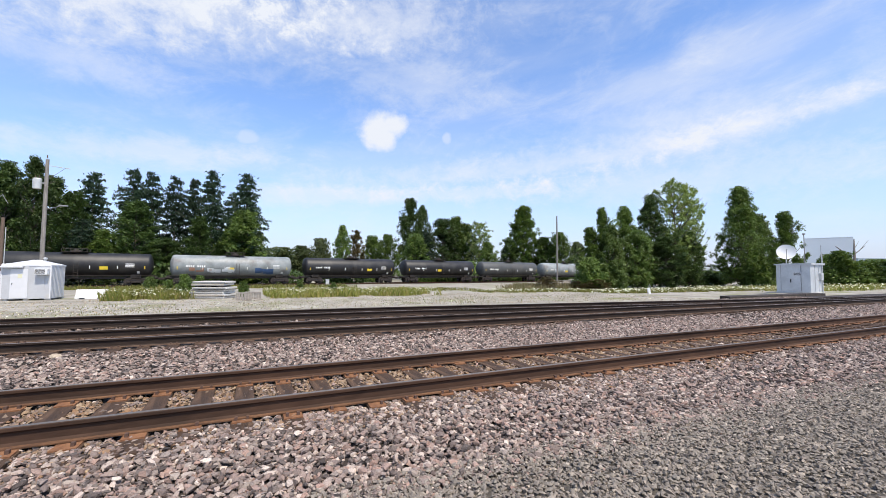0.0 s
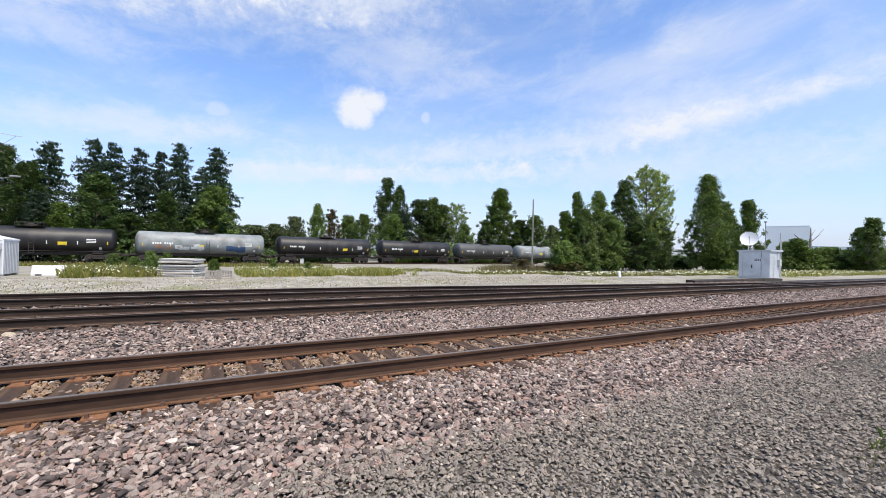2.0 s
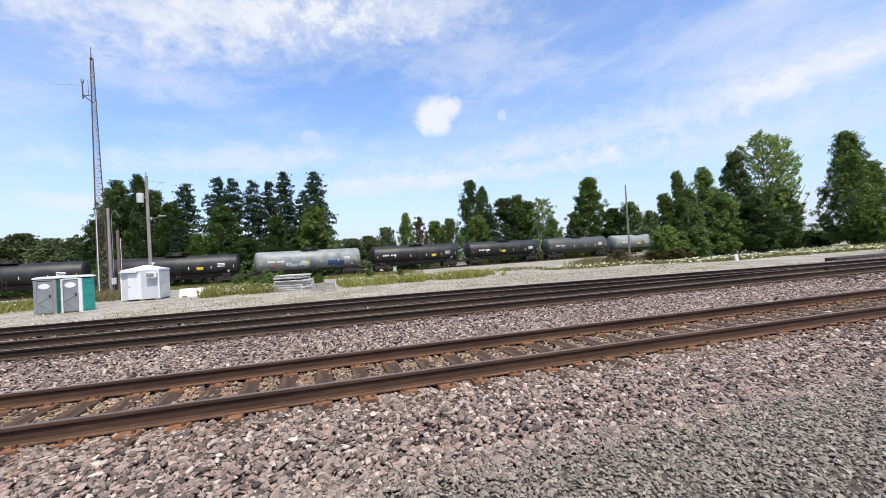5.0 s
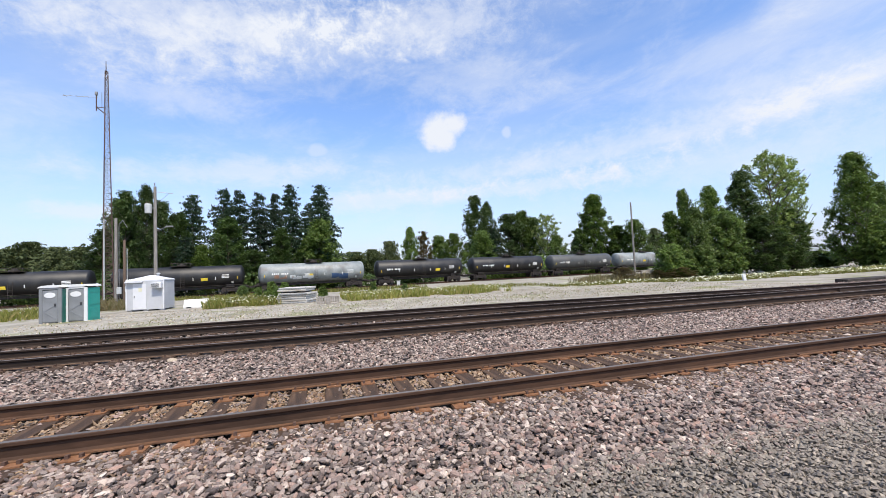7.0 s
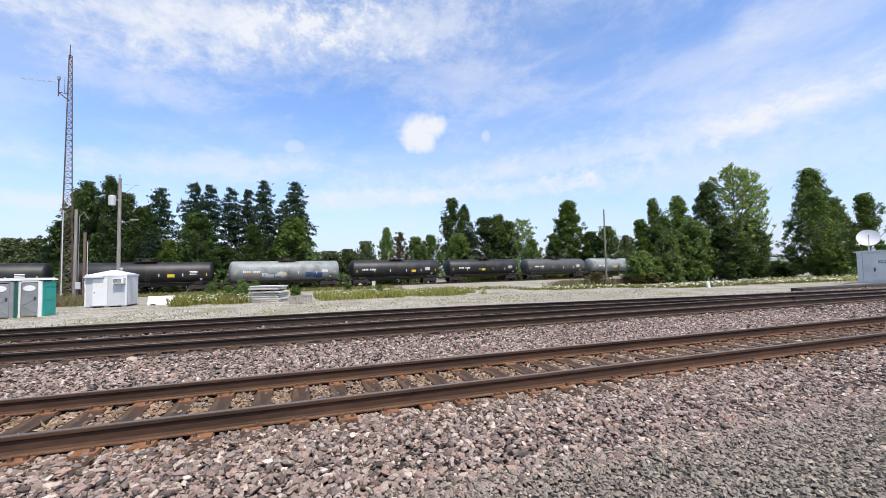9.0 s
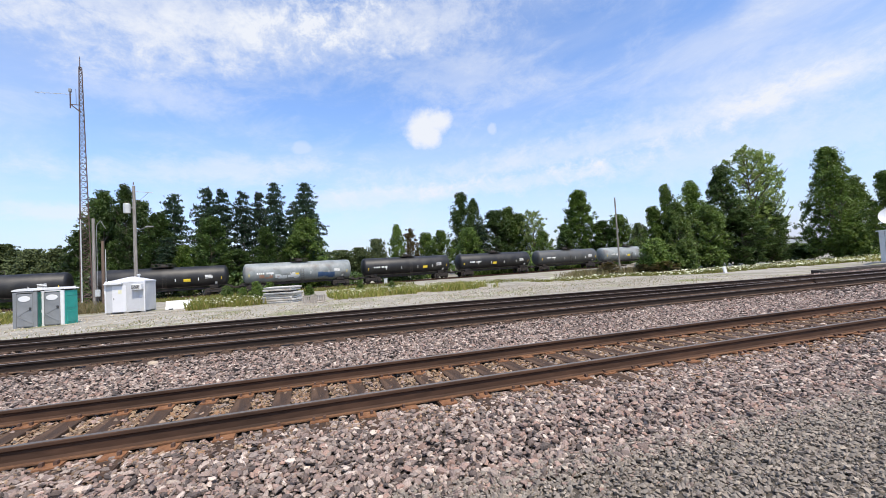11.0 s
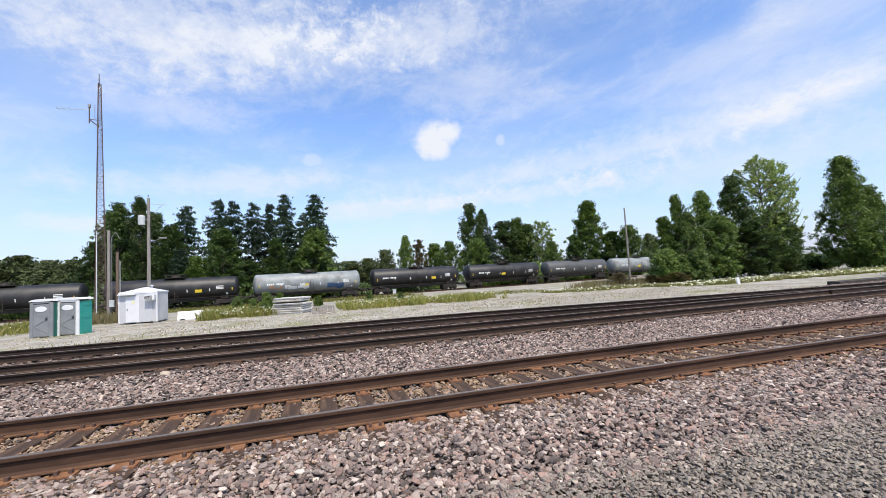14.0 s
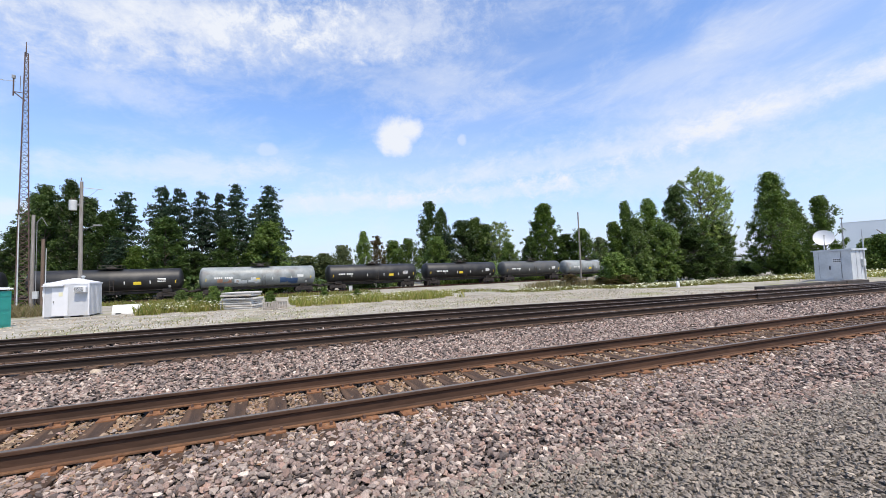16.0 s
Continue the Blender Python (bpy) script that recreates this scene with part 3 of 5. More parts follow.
stones("ballast", -3.4, 7.0, 3.15, Y1 - 0.03, 760, 0.034, 0.090, M_STONE, "angular grey and pinkish crushed ballast stone", 11, keep=off_ties)
stones("ballast", -3.4, 7.0, 3.0, Y1 - 0.03, 260, 0.025, 0.06, M_STONE, "angular grey and pinkish crushed ballast stone", 12, keep=off_ties, sink=0.4)
stones("ballast", 7.0, 32, 3.05, Y1 - 0.08, 380, 0.04, 0.095, M_STONE, "angular grey and pinkish crushed ballast stone", 13, coarse=True, keep=off_ties)
stones("ballast", -9, 12, Y1 + 0.03, Y1 + 1.47, 620, 0.03, 0.080, M_RUSTY, "rust-stained ballast stone between the rails", 14, coarse=True, keep=off_ties, sink=0.30)
stones("ballast", -9, 14, Y1 + 0.03, Y1 + 1.47, 160, 0.03, 0.075, M_STONE, "grey stone strewn over the ties between the rails", 25, coarse=True, keep=off_ties, sink=0.1)
stones("ballast", 12, 45, Y1 + 0.03, Y1 + 1.47, 220, 0.03, 0.085, M_RUSTY, "rust-stained ballast stone between the rails", 15, coarse=True, keep=off_ties, sink=0.55)
stones("ballast", -9, 16, Y1 + 1.53, 10.2, 380, 0.04, 0.095, M_STONE, "angular grey and pinkish crushed ballast stone", 16, coarse=True, keep=off_ties)
stones("ballast", 16, 60, Y1 + 1.6, 10.2, 120, 0.05, 0.11, M_STONE, "angular grey and pinkish crushed ballast stone", 17, coarse=True, keep=off_ties)
stones("ballast", -16, 35, 10.2, 16.6, 60, 0.055, 0.10, M_STONE, "crushed stone in the beds of the farther tracks", 18, coarse=True, keep=between_far)
stones("ballast", -16, 35, 10.2, 15.8, 70, 0.055, 0.10, M_OILY, "dark oil-stained stone between the farther rails", 21, coarse=True, keep=off_far)
stones("ballast", -3.4, 9.0, 4.3, Y1 - 0.08, 620, 0.025, 0.07, M_RUSTY, "rust-stained stone along the nearest rail", 22, keep=near_rail)
stones("walkway_gravel", -1.5, 8.5, 1.0, 3.4, 1700, 0.014, 0.056, M_CHIP, "small grey stone chips pressed into the walkway", 19, coarse=True, keep=thin_out, sink=0.45, lift=0.012)
stones("walkway_gravel", 8.5, 25, 1.0, 3.35, 420, 0.02, 0.06, M_CHIP, "small grey stone chips pressed into the walkway", 20, coarse=True, keep=thin_out, sink=0.45, lift=0.012)


stones("ballast", -2.6, 9.0, 2.5, 3.4, 420, 0.02, 0.06, M_STONE, "stray ballast stone at the walkway's edge", 23, keep=stray, sink=0.35)
stones("yard_gravel", -16, 30, 17.3, 34, 10, 0.03, 0.11, M_PEBBLE, "pale loose stone strewn over the yard", 24, coarse=True, sink=0.4, yard=True)


# ---- tracks ----
RAIL_H = 0.186
HALF = ((0.076, 0.0), (0.076, 0.011), (0.030, 0.022), (0.0095, 0.040), (0.0085, 0.128), (0.020, 0.142), (0.037, 0.150), (0.037, 0.178), (0.030, 0.1845))
SECTION = [(-y, z) for y, z in HALF] + [(y, z) for y, z in HALF[::-1]]
TOP = [(-0.029, 0.1846), (-0.020, 0.1868), (0.020, 0.1868), (0.029, 0.1846)]


def track(y, x0, x1, tie0, tie_step, n_ties, plates, label, z=0.0, turn=0.0, dark=False):
    m_rail, m_top = (M_RAILD, M_HEADD) if dark else (M_RAIL, M_HEAD)
    t = thing("railway_track", 0, y, z, label, "railway track", "parallel tracks", "structure", turn)
    for side in (-0.7525, 0.7525):
        rail = part("rail", extrude_yz([(q + side, s + 0.012) for q, s in SECTION], x0, x1), m_rail, t, "rust-brown steel rail with a worn top")
        part("running_surface", extrude_yz([(q + side, s + 0.012) for q, s in TOP], x0, x1), m_top, rail, "polished grey rail top")
        if plates:
            for d in (-1, 1):
                part("foot", extrude_yz([(side + d * 0.0785, 0.0105), (side + d * 0.0785, 0.0245), (side + d * 0.045, 0.0325), (side + d * 0.043, 0.026)], x0, x1), M_PLATED if dark else M_FOOT, rail, "orange-rusted rail foot")
    ties = [finish(box(0, 0, -0.09, 0.225 + 0.01 * k, 2.55, 0.18, 0.012), "tie", M_TIE) for k in range(3)]
    plate = finish(box(0, 0, 0.006, 0.20, 0.36, 0.016), "tie_plate", M_PLATED if dark else M_PLATE)
    spike = finish(box(0, 0, 0.032, 0.03, 0.045, 0.035), "spike", M_SPIKE)
    rng = random.Random(int(y * 10))
    for k in range(n_ties):
        x = tie0 + k * tie_step
        tie = part("tie", ties[rng.randrange(3)], M_TIE, t, m=pose(x + rng.uniform(-0.02, 0.02), rng.uniform(-0.06, 0.06), rng.uniform(-0.012, 0.004), 0, 0, rng.uniform(-1.5, 1.5)))
        if k < plates:
            for side in (-0.7525, 0.7525):
                part("tie_plate", plate, M_PLATE, tie, m=pose(0, side, 0))
                for sx, sy in ((-0.06, -0.105), (0.06, 0.105), (0.055, -0.105), (-0.055, 0.105)):
                    if rng.random() < 0.8:
                        part("spike", spike, M_SPIKE, tie, m=pose(sx, side + sy, 0))
    return t


track(TRACKS[0], -40, 420, TIE0 - 20 * TIE_STEP, TIE_STEP, 150, 70, "nearest main-line track with rusty rails on dark timber ties")
track(TRACKS[1], -60, 420, -20, 0.5, 60, 60, "second track with dark rails on timber ties", dark=True)


def bent_bar(section, side, x0, x1, n):
    """A rail's section drawn along the line of the joining track, square to that line."""
    bm = bmesh.new()
    rings = []
    for i in range(n + 1):
        x = x0 + (x1 - x0) * i / n
        slope = (joining_y(x + 0.05) - joining_y(x - 0.05)) / 0.1
        k = 1 / math.sqrt(1 + slope * slope)
        rings.append([bm.verts.new((x - (q + side) * slope * k, joining_y(x) - TRACKS[2] + (q + side) * k, z + 0.012)) for q, z in section])
    m = len(section)
    for a, b in zip(rings, rings[1:]):
        for i in range(m):
            bm.faces.new((a[i], a[(i + 1) % m], b[(i + 1) % m], b[i]))
    bm.faces.new(rings[0][::-1]), bm.faces.new(rings[-1])
    bmesh.ops.recalc_face_normals(bm, faces=bm.faces)
    return bm


joining = thing("railway_track", 0, TRACKS[2], 0, "third track with dark rails, joining the second through a turnout", "railway track", "parallel tracks", "structure")
for side, ends in ((-0.7525, ((-60, 21.3), (22.6, 46.5))), (0.7525, ((-60, 46.5),))):
    for x0, x1 in ends:
        rail = part("rail", bent_bar(SECTION, side, x0, x1, 70), M_RAILD, joining, "rust-brown steel rail with a worn top")
        part("running_surface", bent_bar(TOP, side, x0, x1, 70), M_HEADD, rail, "polished grey rail top")
rng = random.Random(31)
for k in range(62):
    x = -20 + 0.5 * k
    slope = (joining_y(x + 0.1) - joining_y(x - 0.1)) / 0.2
    part("tie", finish(box(0, 0, -0.09, 0.235, 2.55, 0.18, 0.012), "tie", M_TIE) if k == 0 else joining.children[-1].data, None, joining,
         m=pose(x, joining_y(x) - TRACKS[2] + rng.uniform(-0.06, 0.06), rng.uniform(-0.012, 0.004), 0, 0, math.degrees(slope) + rng.uniform(-1.5, 1.5)))
for k in range(72):
    x = 11 + 0.52 * k
    wide = max(2.6, joining_y(x) - TRACKS[1] + 2.6)
    part("switch_tie", box(0, wide / 2, -0.09, 0.235, wide, 0.18, 0.012), M_TIE, joining, "long timber tie under the turnout",
         m=pose(x, TRACKS[1] - 1.3 - TRACKS[2] + rng.uniform(-0.05, 0.05), rng.uniform(-0.012, 0.004)))
frog_plate = finish(box(0, 0, 0.008, 0.2, 0.4, 0.02), "tie_plate", M_PLATED)
for k in range(56):
    x = -14 + 0.5 * k
    for side in (-0.7525, 0.7525):
        part("tie_plate", frog_plate, None, joining, m=pose(x, joining_y(x) - TRACKS[2] + side, 0))
for side in (-1, 1):
    part("guard_rail", extrude_yz([(q * 0.8 + TRACKS[1] - TRACKS[2] + side * 0.66, z + 0.012) for q, z in SECTION], 20.2, 24.6), M_RAILD, joining, "short check rail beside the frog")
part("frog", box(22.0, TRACKS[1] - TRACKS[2] + 0.7525, 0.10, 2.6, 0.11, 0.17, 0.02), M_RAILD, joining, "worn cast steel frog")
b = sheet("track_bed", steps((-60, 200, 40)), [TRACKS[1] + q for q in (-1.15, -0.7, 0, 0.7, 1.15)], lambda x, y: bed_z(y) + 0.018, M_OILBED)
tagged(b, "dark oil-stained bed between the rails", "ballast", kind="structure")


# ---- far track and train ----
TRAIN_TURN, TRAIN_GRADE, TRAIN_Y = 7.4, 0.0, 70.0
TRAIN_Z = -0.60


def train_pose(s, lift=0.0):
    """A place s metres along the far track."""
    return pose(0, TRAIN_Y, TRAIN_Z, 0, TRAIN_GRADE, TRAIN_TURN) @ pose(s, 0, lift)


far_track = thing("railway_track", 0, TRAIN_Y, TRAIN_Z, "far siding on a low bed of dark stone", "railway track", "parallel tracks", "structure")
far_track.matrix_basis = train_pose(0)
for side in (-0.7525, 0.7525):
    part("rail", extrude_yz([(q + side, s - 0.19) for q, s in SECTION], -160, 260), M_RAIL, far_track)
part("bed", extrude_yz([(-3.2, -0.75), (-1.9, -0.22), (1.9, -0.22), (3.2, -0.75)], -160, 260), M_BED, far_track, "low bed of dark ballast")
far_tie = finish(box(0, 0, -0.26, 0.23, 2.5, 0.16, 0.01), "tie", M_TIE)
for k in range(260):
    part("tie", far_tie, M_TIE, far_track, m=pose(-60 + k * 0.52, 0, 0.03))


def ring_mesh(half, radius, dome, n=40):
    """A tank shell on the x axis with domed ends."""
    prof = [(0.02, -half - dome)]
    for k in range(1, 7):
        a = math.pi / 2 * k / 6
        prof.append((radius * math.sin(a), -half - dome * math.cos(a)))
    prof += [(radius, 0.0)] + [(r, -h) for r, h in prof[::-1]]
    return lathe(prof, n, axis="X")


TANK_R, TANK_HALF, TANK_Z = 1.52, 7.65, 2.72
CAR = {}
for key, m_shell in (("black", M_TANKB), ("charcoal", M_TANKC), ("grey", M_TANKG)):
    CAR[key] = finish(ring_mesh(TANK_HALF, TANK_R, 0.55), "shell", m_shell, True)
CAR["sill"] = finish(box(0, 0, 1.0, 17.2, 0.62, 0.34, 0.03), "sill", M_TRUCK)
saddle = box(0, 0, 1.25, 1.1, 1.7, 0.66, 0.05)
CAR["saddle"] = finish(saddle, "saddle", M_TRUCK)
CAR["wheel"] = finish(lathe([(0.12, -0.09), (0.20, -0.07), (0.36, -0.05), (0.46, -0.07), (0.50, -0.06), (0.46, 0.07), (0.20, 0.06), (0.10, 0.08)], 20), "wheel", M_TRUCK, True)
fr = box(0, 0, 0.52, 1.1, 0.16, 0.36, 0.04)
for sx in (-1, 1):
    box(sx * 0.68, 0, 0.60, 0.55, 0.15, 0.2, 0.03, fr)
    box(sx * 0.86, 0, 0.48, 0.32, 0.2, 0.3, 0.03, fr)
box(0, 0, 0.80, 2.1, 0.14, 0.12, 0.03, fr)
CAR["side_frame"] = finish(fr, "side_frame", M_TRUCK)
CAR["bolster"] = finish(box(0, 0, 0.6, 0.42, 1.9, 0.3, 0.03), "bolster", M_TRUCK)
dome = lathe([(0.55, 0), (0.55, 0.30), (0.50, 0.36), (0.28, 0.38), (0.26, 0.46), (0.05, 0.48)], 18)
CAR["manway"] = finish(dome, "manway", M_TRUCK)
walkb = box(0, 0, 0.20, 2.6, 2.0, 0.05, 0.01)
CAR["platform"] = finish(walkb, "platform", M_TRUCK)
rails = bmesh.new()
for sy in (-1,):
    for hx in (-1.25, -0.4, 0.4, 1.25):
        rod((hx, sy * 0.98, 0.2), (hx, sy * 0.98, 0.62), 0.025, n=6, bm=rails)
    rod((-1.25, sy * 0.98, 0.62), (1.25, sy * 0.98, 0.62), 0.025, n=6, bm=rails)
CAR["guard_rail"] = finish(rails, "guard_rail", M_TRUCK)
lad = bmesh.new()
for sx in (-0.22, 0.22):
    rod((sx, 0, -1.75), (sx, 0, 0.1), 0.025, n=6, bm=lad)
    rod((sx, 0, 0.1), (sx, 0.75, 1.30), 0.025, n=6, bm=lad)
for k in range(6):
    rod((-0.22, 0, -1.65 + k * 0.3), (0.22, 0, -1.65 + k * 0.3), 0.018, n=5, bm=lad)
CAR["ladder"] = finish(lad, "ladder", M_TRUCK)
side_rail = bmesh.new()
for sy in (-1,):
    rod((-8.4, sy * 1.48, 1.32), (8.4, sy * 1.48, 1.32), 0.03, n=6, bm=side_rail)
    for k in range(9):
        x = -8.4 + 2.1 * k
        rod((x, sy * 1.48, 1.32), (x, sy * 1.28, 1.02), 0.025, n=5, bm=side_rail)
CAR["handrail"] = finish(side_rail, "handrail", M_TRUCK)
CAR["end_platform"] = finish(box(0, 0, 1.02, 0.75, 2.9, 0.12, 0.02), "end_platform", M_TRUCK)
cpl = box(0, 0, 0.85, 0.85, 0.22, 0.24, 0.04)
box(0.42, 0.03, 0.85, 0.25, 0.34, 0.30, 0.06, cpl)
CAR["coupler"] = finish(cpl, "coupler", M_TRUCK)


def decal(x, z, w, h, material, me_cache={}):
    """A thin painted field lying on the near side of the shell, at height z above its axis."""
    key = (round(z, 2), w, h, material.name)
    if key not in me_cache:
        bm = bmesh.new()
        n = max(2, int(h / 0.12))
        rows = []
        for k in range(n + 1):
            zz = z - h / 2 + h * k / n
            yy = -math.sqrt(max(0.01, (TANK_R + 0.016) ** 2 - zz * zz))
            rows.append([bm.verts.new((-w / 2, yy, zz)), bm.verts.new((w / 2, yy, zz))])
        for a, b in zip(rows, rows[1:]):
            bm.faces.new((a[0], a[1], b[1], b[0]))
        me_cache[key] = finish(bm, "marking", material)
    return me_cache[key], pose(x, 0, TANK_Z)


def tank_car(s, key, label, seed, sprayed=False):
    car = thing("tank_car", 0, 0, 0, label, "tank car", "train of tank cars")
    car.matrix_basis = train_pose(s)
    rng = random.Random(seed)
    shell = part("shell", CAR[key], None, car, m=pose(0, 0, TANK_Z))
    part("sill", CAR["sill"], None, car)
    for sx in (-1, 1):
        part("saddle", CAR["saddle"], None, car, m=pose(sx * 6.3, 0, 0.05))
        part("end_platform", CAR["end_platform"], None, car, m=pose(sx * 8.35, 0, 0))
        part("coupler", CAR["coupler"], None, car, m=pose(sx * 8.85, 0, 0, 0, 0, 0 if sx > 0 else 180))
        truck = thing("bogie", 0, 0, 0, "", "")
        truck.parent, truck.matrix_basis = car, pose(sx * 6.4, 0, 0)
        part("bolster", CAR["bolster"], None, truck)
        for sy in (-1, 1):
            part("side_frame", CAR["side_frame"], None, truck, m=pose(0, sy * 1.0, 0))
            for wx in (-0.88, 0.88):
                part("wheel", CAR["wheel"], None, truck, m=pose(wx, sy * 0.75, 0.47, 90 * sy, 0, 0))
    part("manway", CAR["manway"], None, car, m=pose(0, 0, TANK_Z + TANK_R - 0.06))
    part("platform", CAR["platform"], None, car, m=pose(0, 0, TANK_Z + TANK_R - 0.12))
    for a in (0, 180):
        part("guard_rail", CAR["guard_rail"], None, car, m=pose(0, 0, TANK_Z + TANK_R - 0.12, 0, 0, a))
    part("ladder", CAR["ladder"], None, car, m=pose(0.3, -1.60, TANK_Z))
    for a in (0, 180):
        part("handrail", CAR["handrail"], None, car, m=pose(0, 0, 0, 0, 0, a))
    # stencilled marks: reporting marks as bars, posts of reflective tape, a placard
    x0 = -6.4 + rng.uniform(0, 0.5)
    for k in range(9):
        if k != 4:
            me, m = decal(x0 + k * 0.27, -0.10, 0.18, 0.26, M_MARK)
            part("marking", me, None, shell, m=pose(x0 + k * 0.27, 0, 0))
    for k, x in enumerate((-7.3, -4.2, -1.4, 1.6, 4.4, 7.3)):
        me, m = decal(x, -0.35, 0.10, 0.42, M_YELLOW if k in (0, 5) else M_MARK)
        part("reflector", me, None, shell, m=pose(x, 0, 0))
    for k in range(3):
        me, m = decal(5.6, 0.0, 0.95, 0.10, M_MARK)
        part("marking", me, None, shell, m=pose(5.7, -0.0, 0) @ pose(0, 0, 0, 7 * k - 4, 0, 0))
    if rng.random() < 0.6:
        me, m = decal(3.0, -0.45, 0.85, 0.42, M_YELLOW)
        part("placard", me, None, shell, "yellow notice panel", m=pose(3.0 if rng.random() < 0.5 else -0.6, 0, 0))
    me, m = decal(6.9, -1.0, 0.30, 0.30, M_MARK)
    part("placard", me, None, shell, m=pose(6.6, 0, 0))
    if sprayed:
        for k in range(26):
            w, h = rng.choice((0.35, 0.5, 0.7)), rng.choice((0.24, 0.36, 0.5))
            me, m = decal(0, rng.choice((-0.75, -0.6, -0.45)), w, h, M_GRAF2 if k < 18 else M_GRAF3)
            part("graffiti", me, None, shell, "faded pale and rust spray paint", m=pose(rng.uniform(-3.6, -0.4) if k < 18 else rng.uniform(-5.8, -2.8), 0, 0) @ pose(0, 0, 0, rng.uniform(-3, 3), 0, 0))
        for k in range(14):
            me, m = decal(0, rng.choice((-0.8, -0.65)), rng.choice((0.5, 0.8)), rng.choice((0.5, 0.8)), M_GRAF1)
            part("graffiti", me, None, shell, "dark blue spray paint", m=pose(rng.uniform(3.0, 5.2), 0, 0) @ pose(0, 0, 0, rng.uniform(-2, 4), 0, 0))
    return car


PITCH = 18.25
KINDS = {-4: "black", -3: "charcoal", -2: "black", -1: "black", 0: "grey", 1: "black", 2: "black", 3: "charcoal", 4: "grey", 5: "black", 6: "black", 7: "charcoal", 8: "grey", 9: "black", 10: "black"}
TEXT = {"black": "black tank car with white stencilled marks", "charcoal": "charcoal-grey tank car, dusty, with white marks", "grey": "pale grey tank car streaked with grime"}
for k, key in KINDS.items():
    tank_car(6.6 + (k - 0.5) * PITCH, key, "pale grey tank car with spray-painted lower side" if k == 0 else TEXT[key], 50 + k, k == 0)


# ---- trees ----
def leaf_shapes(centres, normals, size, rng, slim=0.8):
    """Small pointed leaf sprays: three corners each, so that a crown can hold many."""
    n = len(centres)
    a = np.cross(normals, rng.normal(size=(n, 3)))
    a /= np.linalg.norm(a, axis=1, keepdims=True) + 1e-9
    b = np.cross(normals, a)
    size = size[:, None]
    tip, root = centres + a * size * 0.6, centres - a * size * 0.4
    return np.stack([root + b * size * 0.5 * slim, tip, root - b * size * 0.5 * slim], 1).reshape(-1, 3), np.arange(3 * n).reshape(-1, 3)


def unit(v):
    return v / (np.linalg.norm(v, axis=-1, keepdims=True) + 1e-9)


SHAPES = {  # widest radius as a share of the height is 1 here; (height share, radius share) of the crown's outline
    "broad": ((0.06, 0.55), (0.18, 0.92), (0.40, 1.0), (0.65, 0.82), (0.85, 0.50), (1.0, 0.10)),
    "column": ((0.04, 0.70), (0.15, 0.97), (0.36, 1.0), (0.62, 0.80), (0.84, 0.46), (1.0, 0.08)),
    "aspen": ((0.10, 0.55), (0.25, 0.95), (0.45, 1.0), (0.65, 0.72), (0.85, 0.45), (1.0, 0.10)),
    "poplar": ((0.16, 0.35), (0.30, 0.70), (0.50, 0.85), (0.72, 1.0), (0.88, 0.80), (1.0, 0.25)),
    "bush": ((0.02, 0.8), (0.25, 1.0), (0.6, 0.85), (0.85, 0.5), (1.0, 0.15)),
}


def broad_tree(shape, leaf, seed, limbs, per, leaf_size, rad, high=2.3):
    """Trunk, limbs that rise outwards and twigs with leaves round them, for a tree one metre high and one metre wide that is drawn out to high times its width."""
    rng = np.random.default_rng(seed)
    hs, rs = zip(*SHAPES[shape])
    lobes = rng.uniform(0, 6.28, 3)
    bm = rod((0, 0, 0), (0.012, 0.006, 0.5), 0.022, 0.013, 8)
    rod((0.012, 0.006, 0.5), (0, 0, 0.93), 0.013, 0.003, 6, bm)
    spots, sizes = [], []
    for k in range(limbs):
        h = hs[0] + (1 - hs[0]) * ((k + rng.uniform(0, 1)) / limbs) ** 0.9
        a = k * 2.4 + rng.uniform(-0.5, 0.5)
        r = 0.5 * np.interp(h, hs, rs) * (0.88 + 0.16 * math.sin(2 * a + lobes[0] + 5 * h) + rng.uniform(-0.22, 0.14))
        foot = np.array([0.008, 0.004, max(0.05, h - r * rng.uniform(0.5, 1.1) * 1.5 / high)])
        tip = np.array([r * math.cos(a), r * math.sin(a), min(1.0, h + rng.uniform(-0.01, 0.05))])
        rod(foot, tip, 0.009, 0.002, 5, bm, False)
        for q in range(7):
            s = rng.uniform(0.35, 1.05)
            twig = foot + (tip - foot) * s + rng.normal(0, 0.05, 3) * np.array([1, 1, 1 / high]) * (1.3 - 0.6 * s)
            spots.append(twig), sizes.append(rng.uniform(0.55, 1.25) * rad * (1.15 - 0.5 * s))
    spots, sizes = np.array(spots), np.array(sizes)
    n = len(spots) * per
    which = np.repeat(np.arange(len(spots)), per)
    way = unit(rng.normal(size=(n, 3)))
    dist = rng.uniform(0.1, 1.0, n) ** 0.7
    squash = np.array([1.0, 1.0, 1.15 / high])
    pos = spots[which] + way * (dist * sizes[which])[:, None] * squash
    pos[:, 2] = np.clip(pos[:, 2], 0.008, 1.04)
    nor = unit(way * 0.35 + rng.normal(size=(n, 3)) * 0.5 + np.array([0, -0.2, 0.75]))
    v, f = leaf_shapes(np.zeros((n, 3)), nor, rng.uniform(0.6, 1.4, n) * leaf_size, rng)
    v = v * squash + np.repeat(pos, 3, 0)
    return finish(bm, "trunk", M_BARK), np_mesh("crown", v, f, leaf)


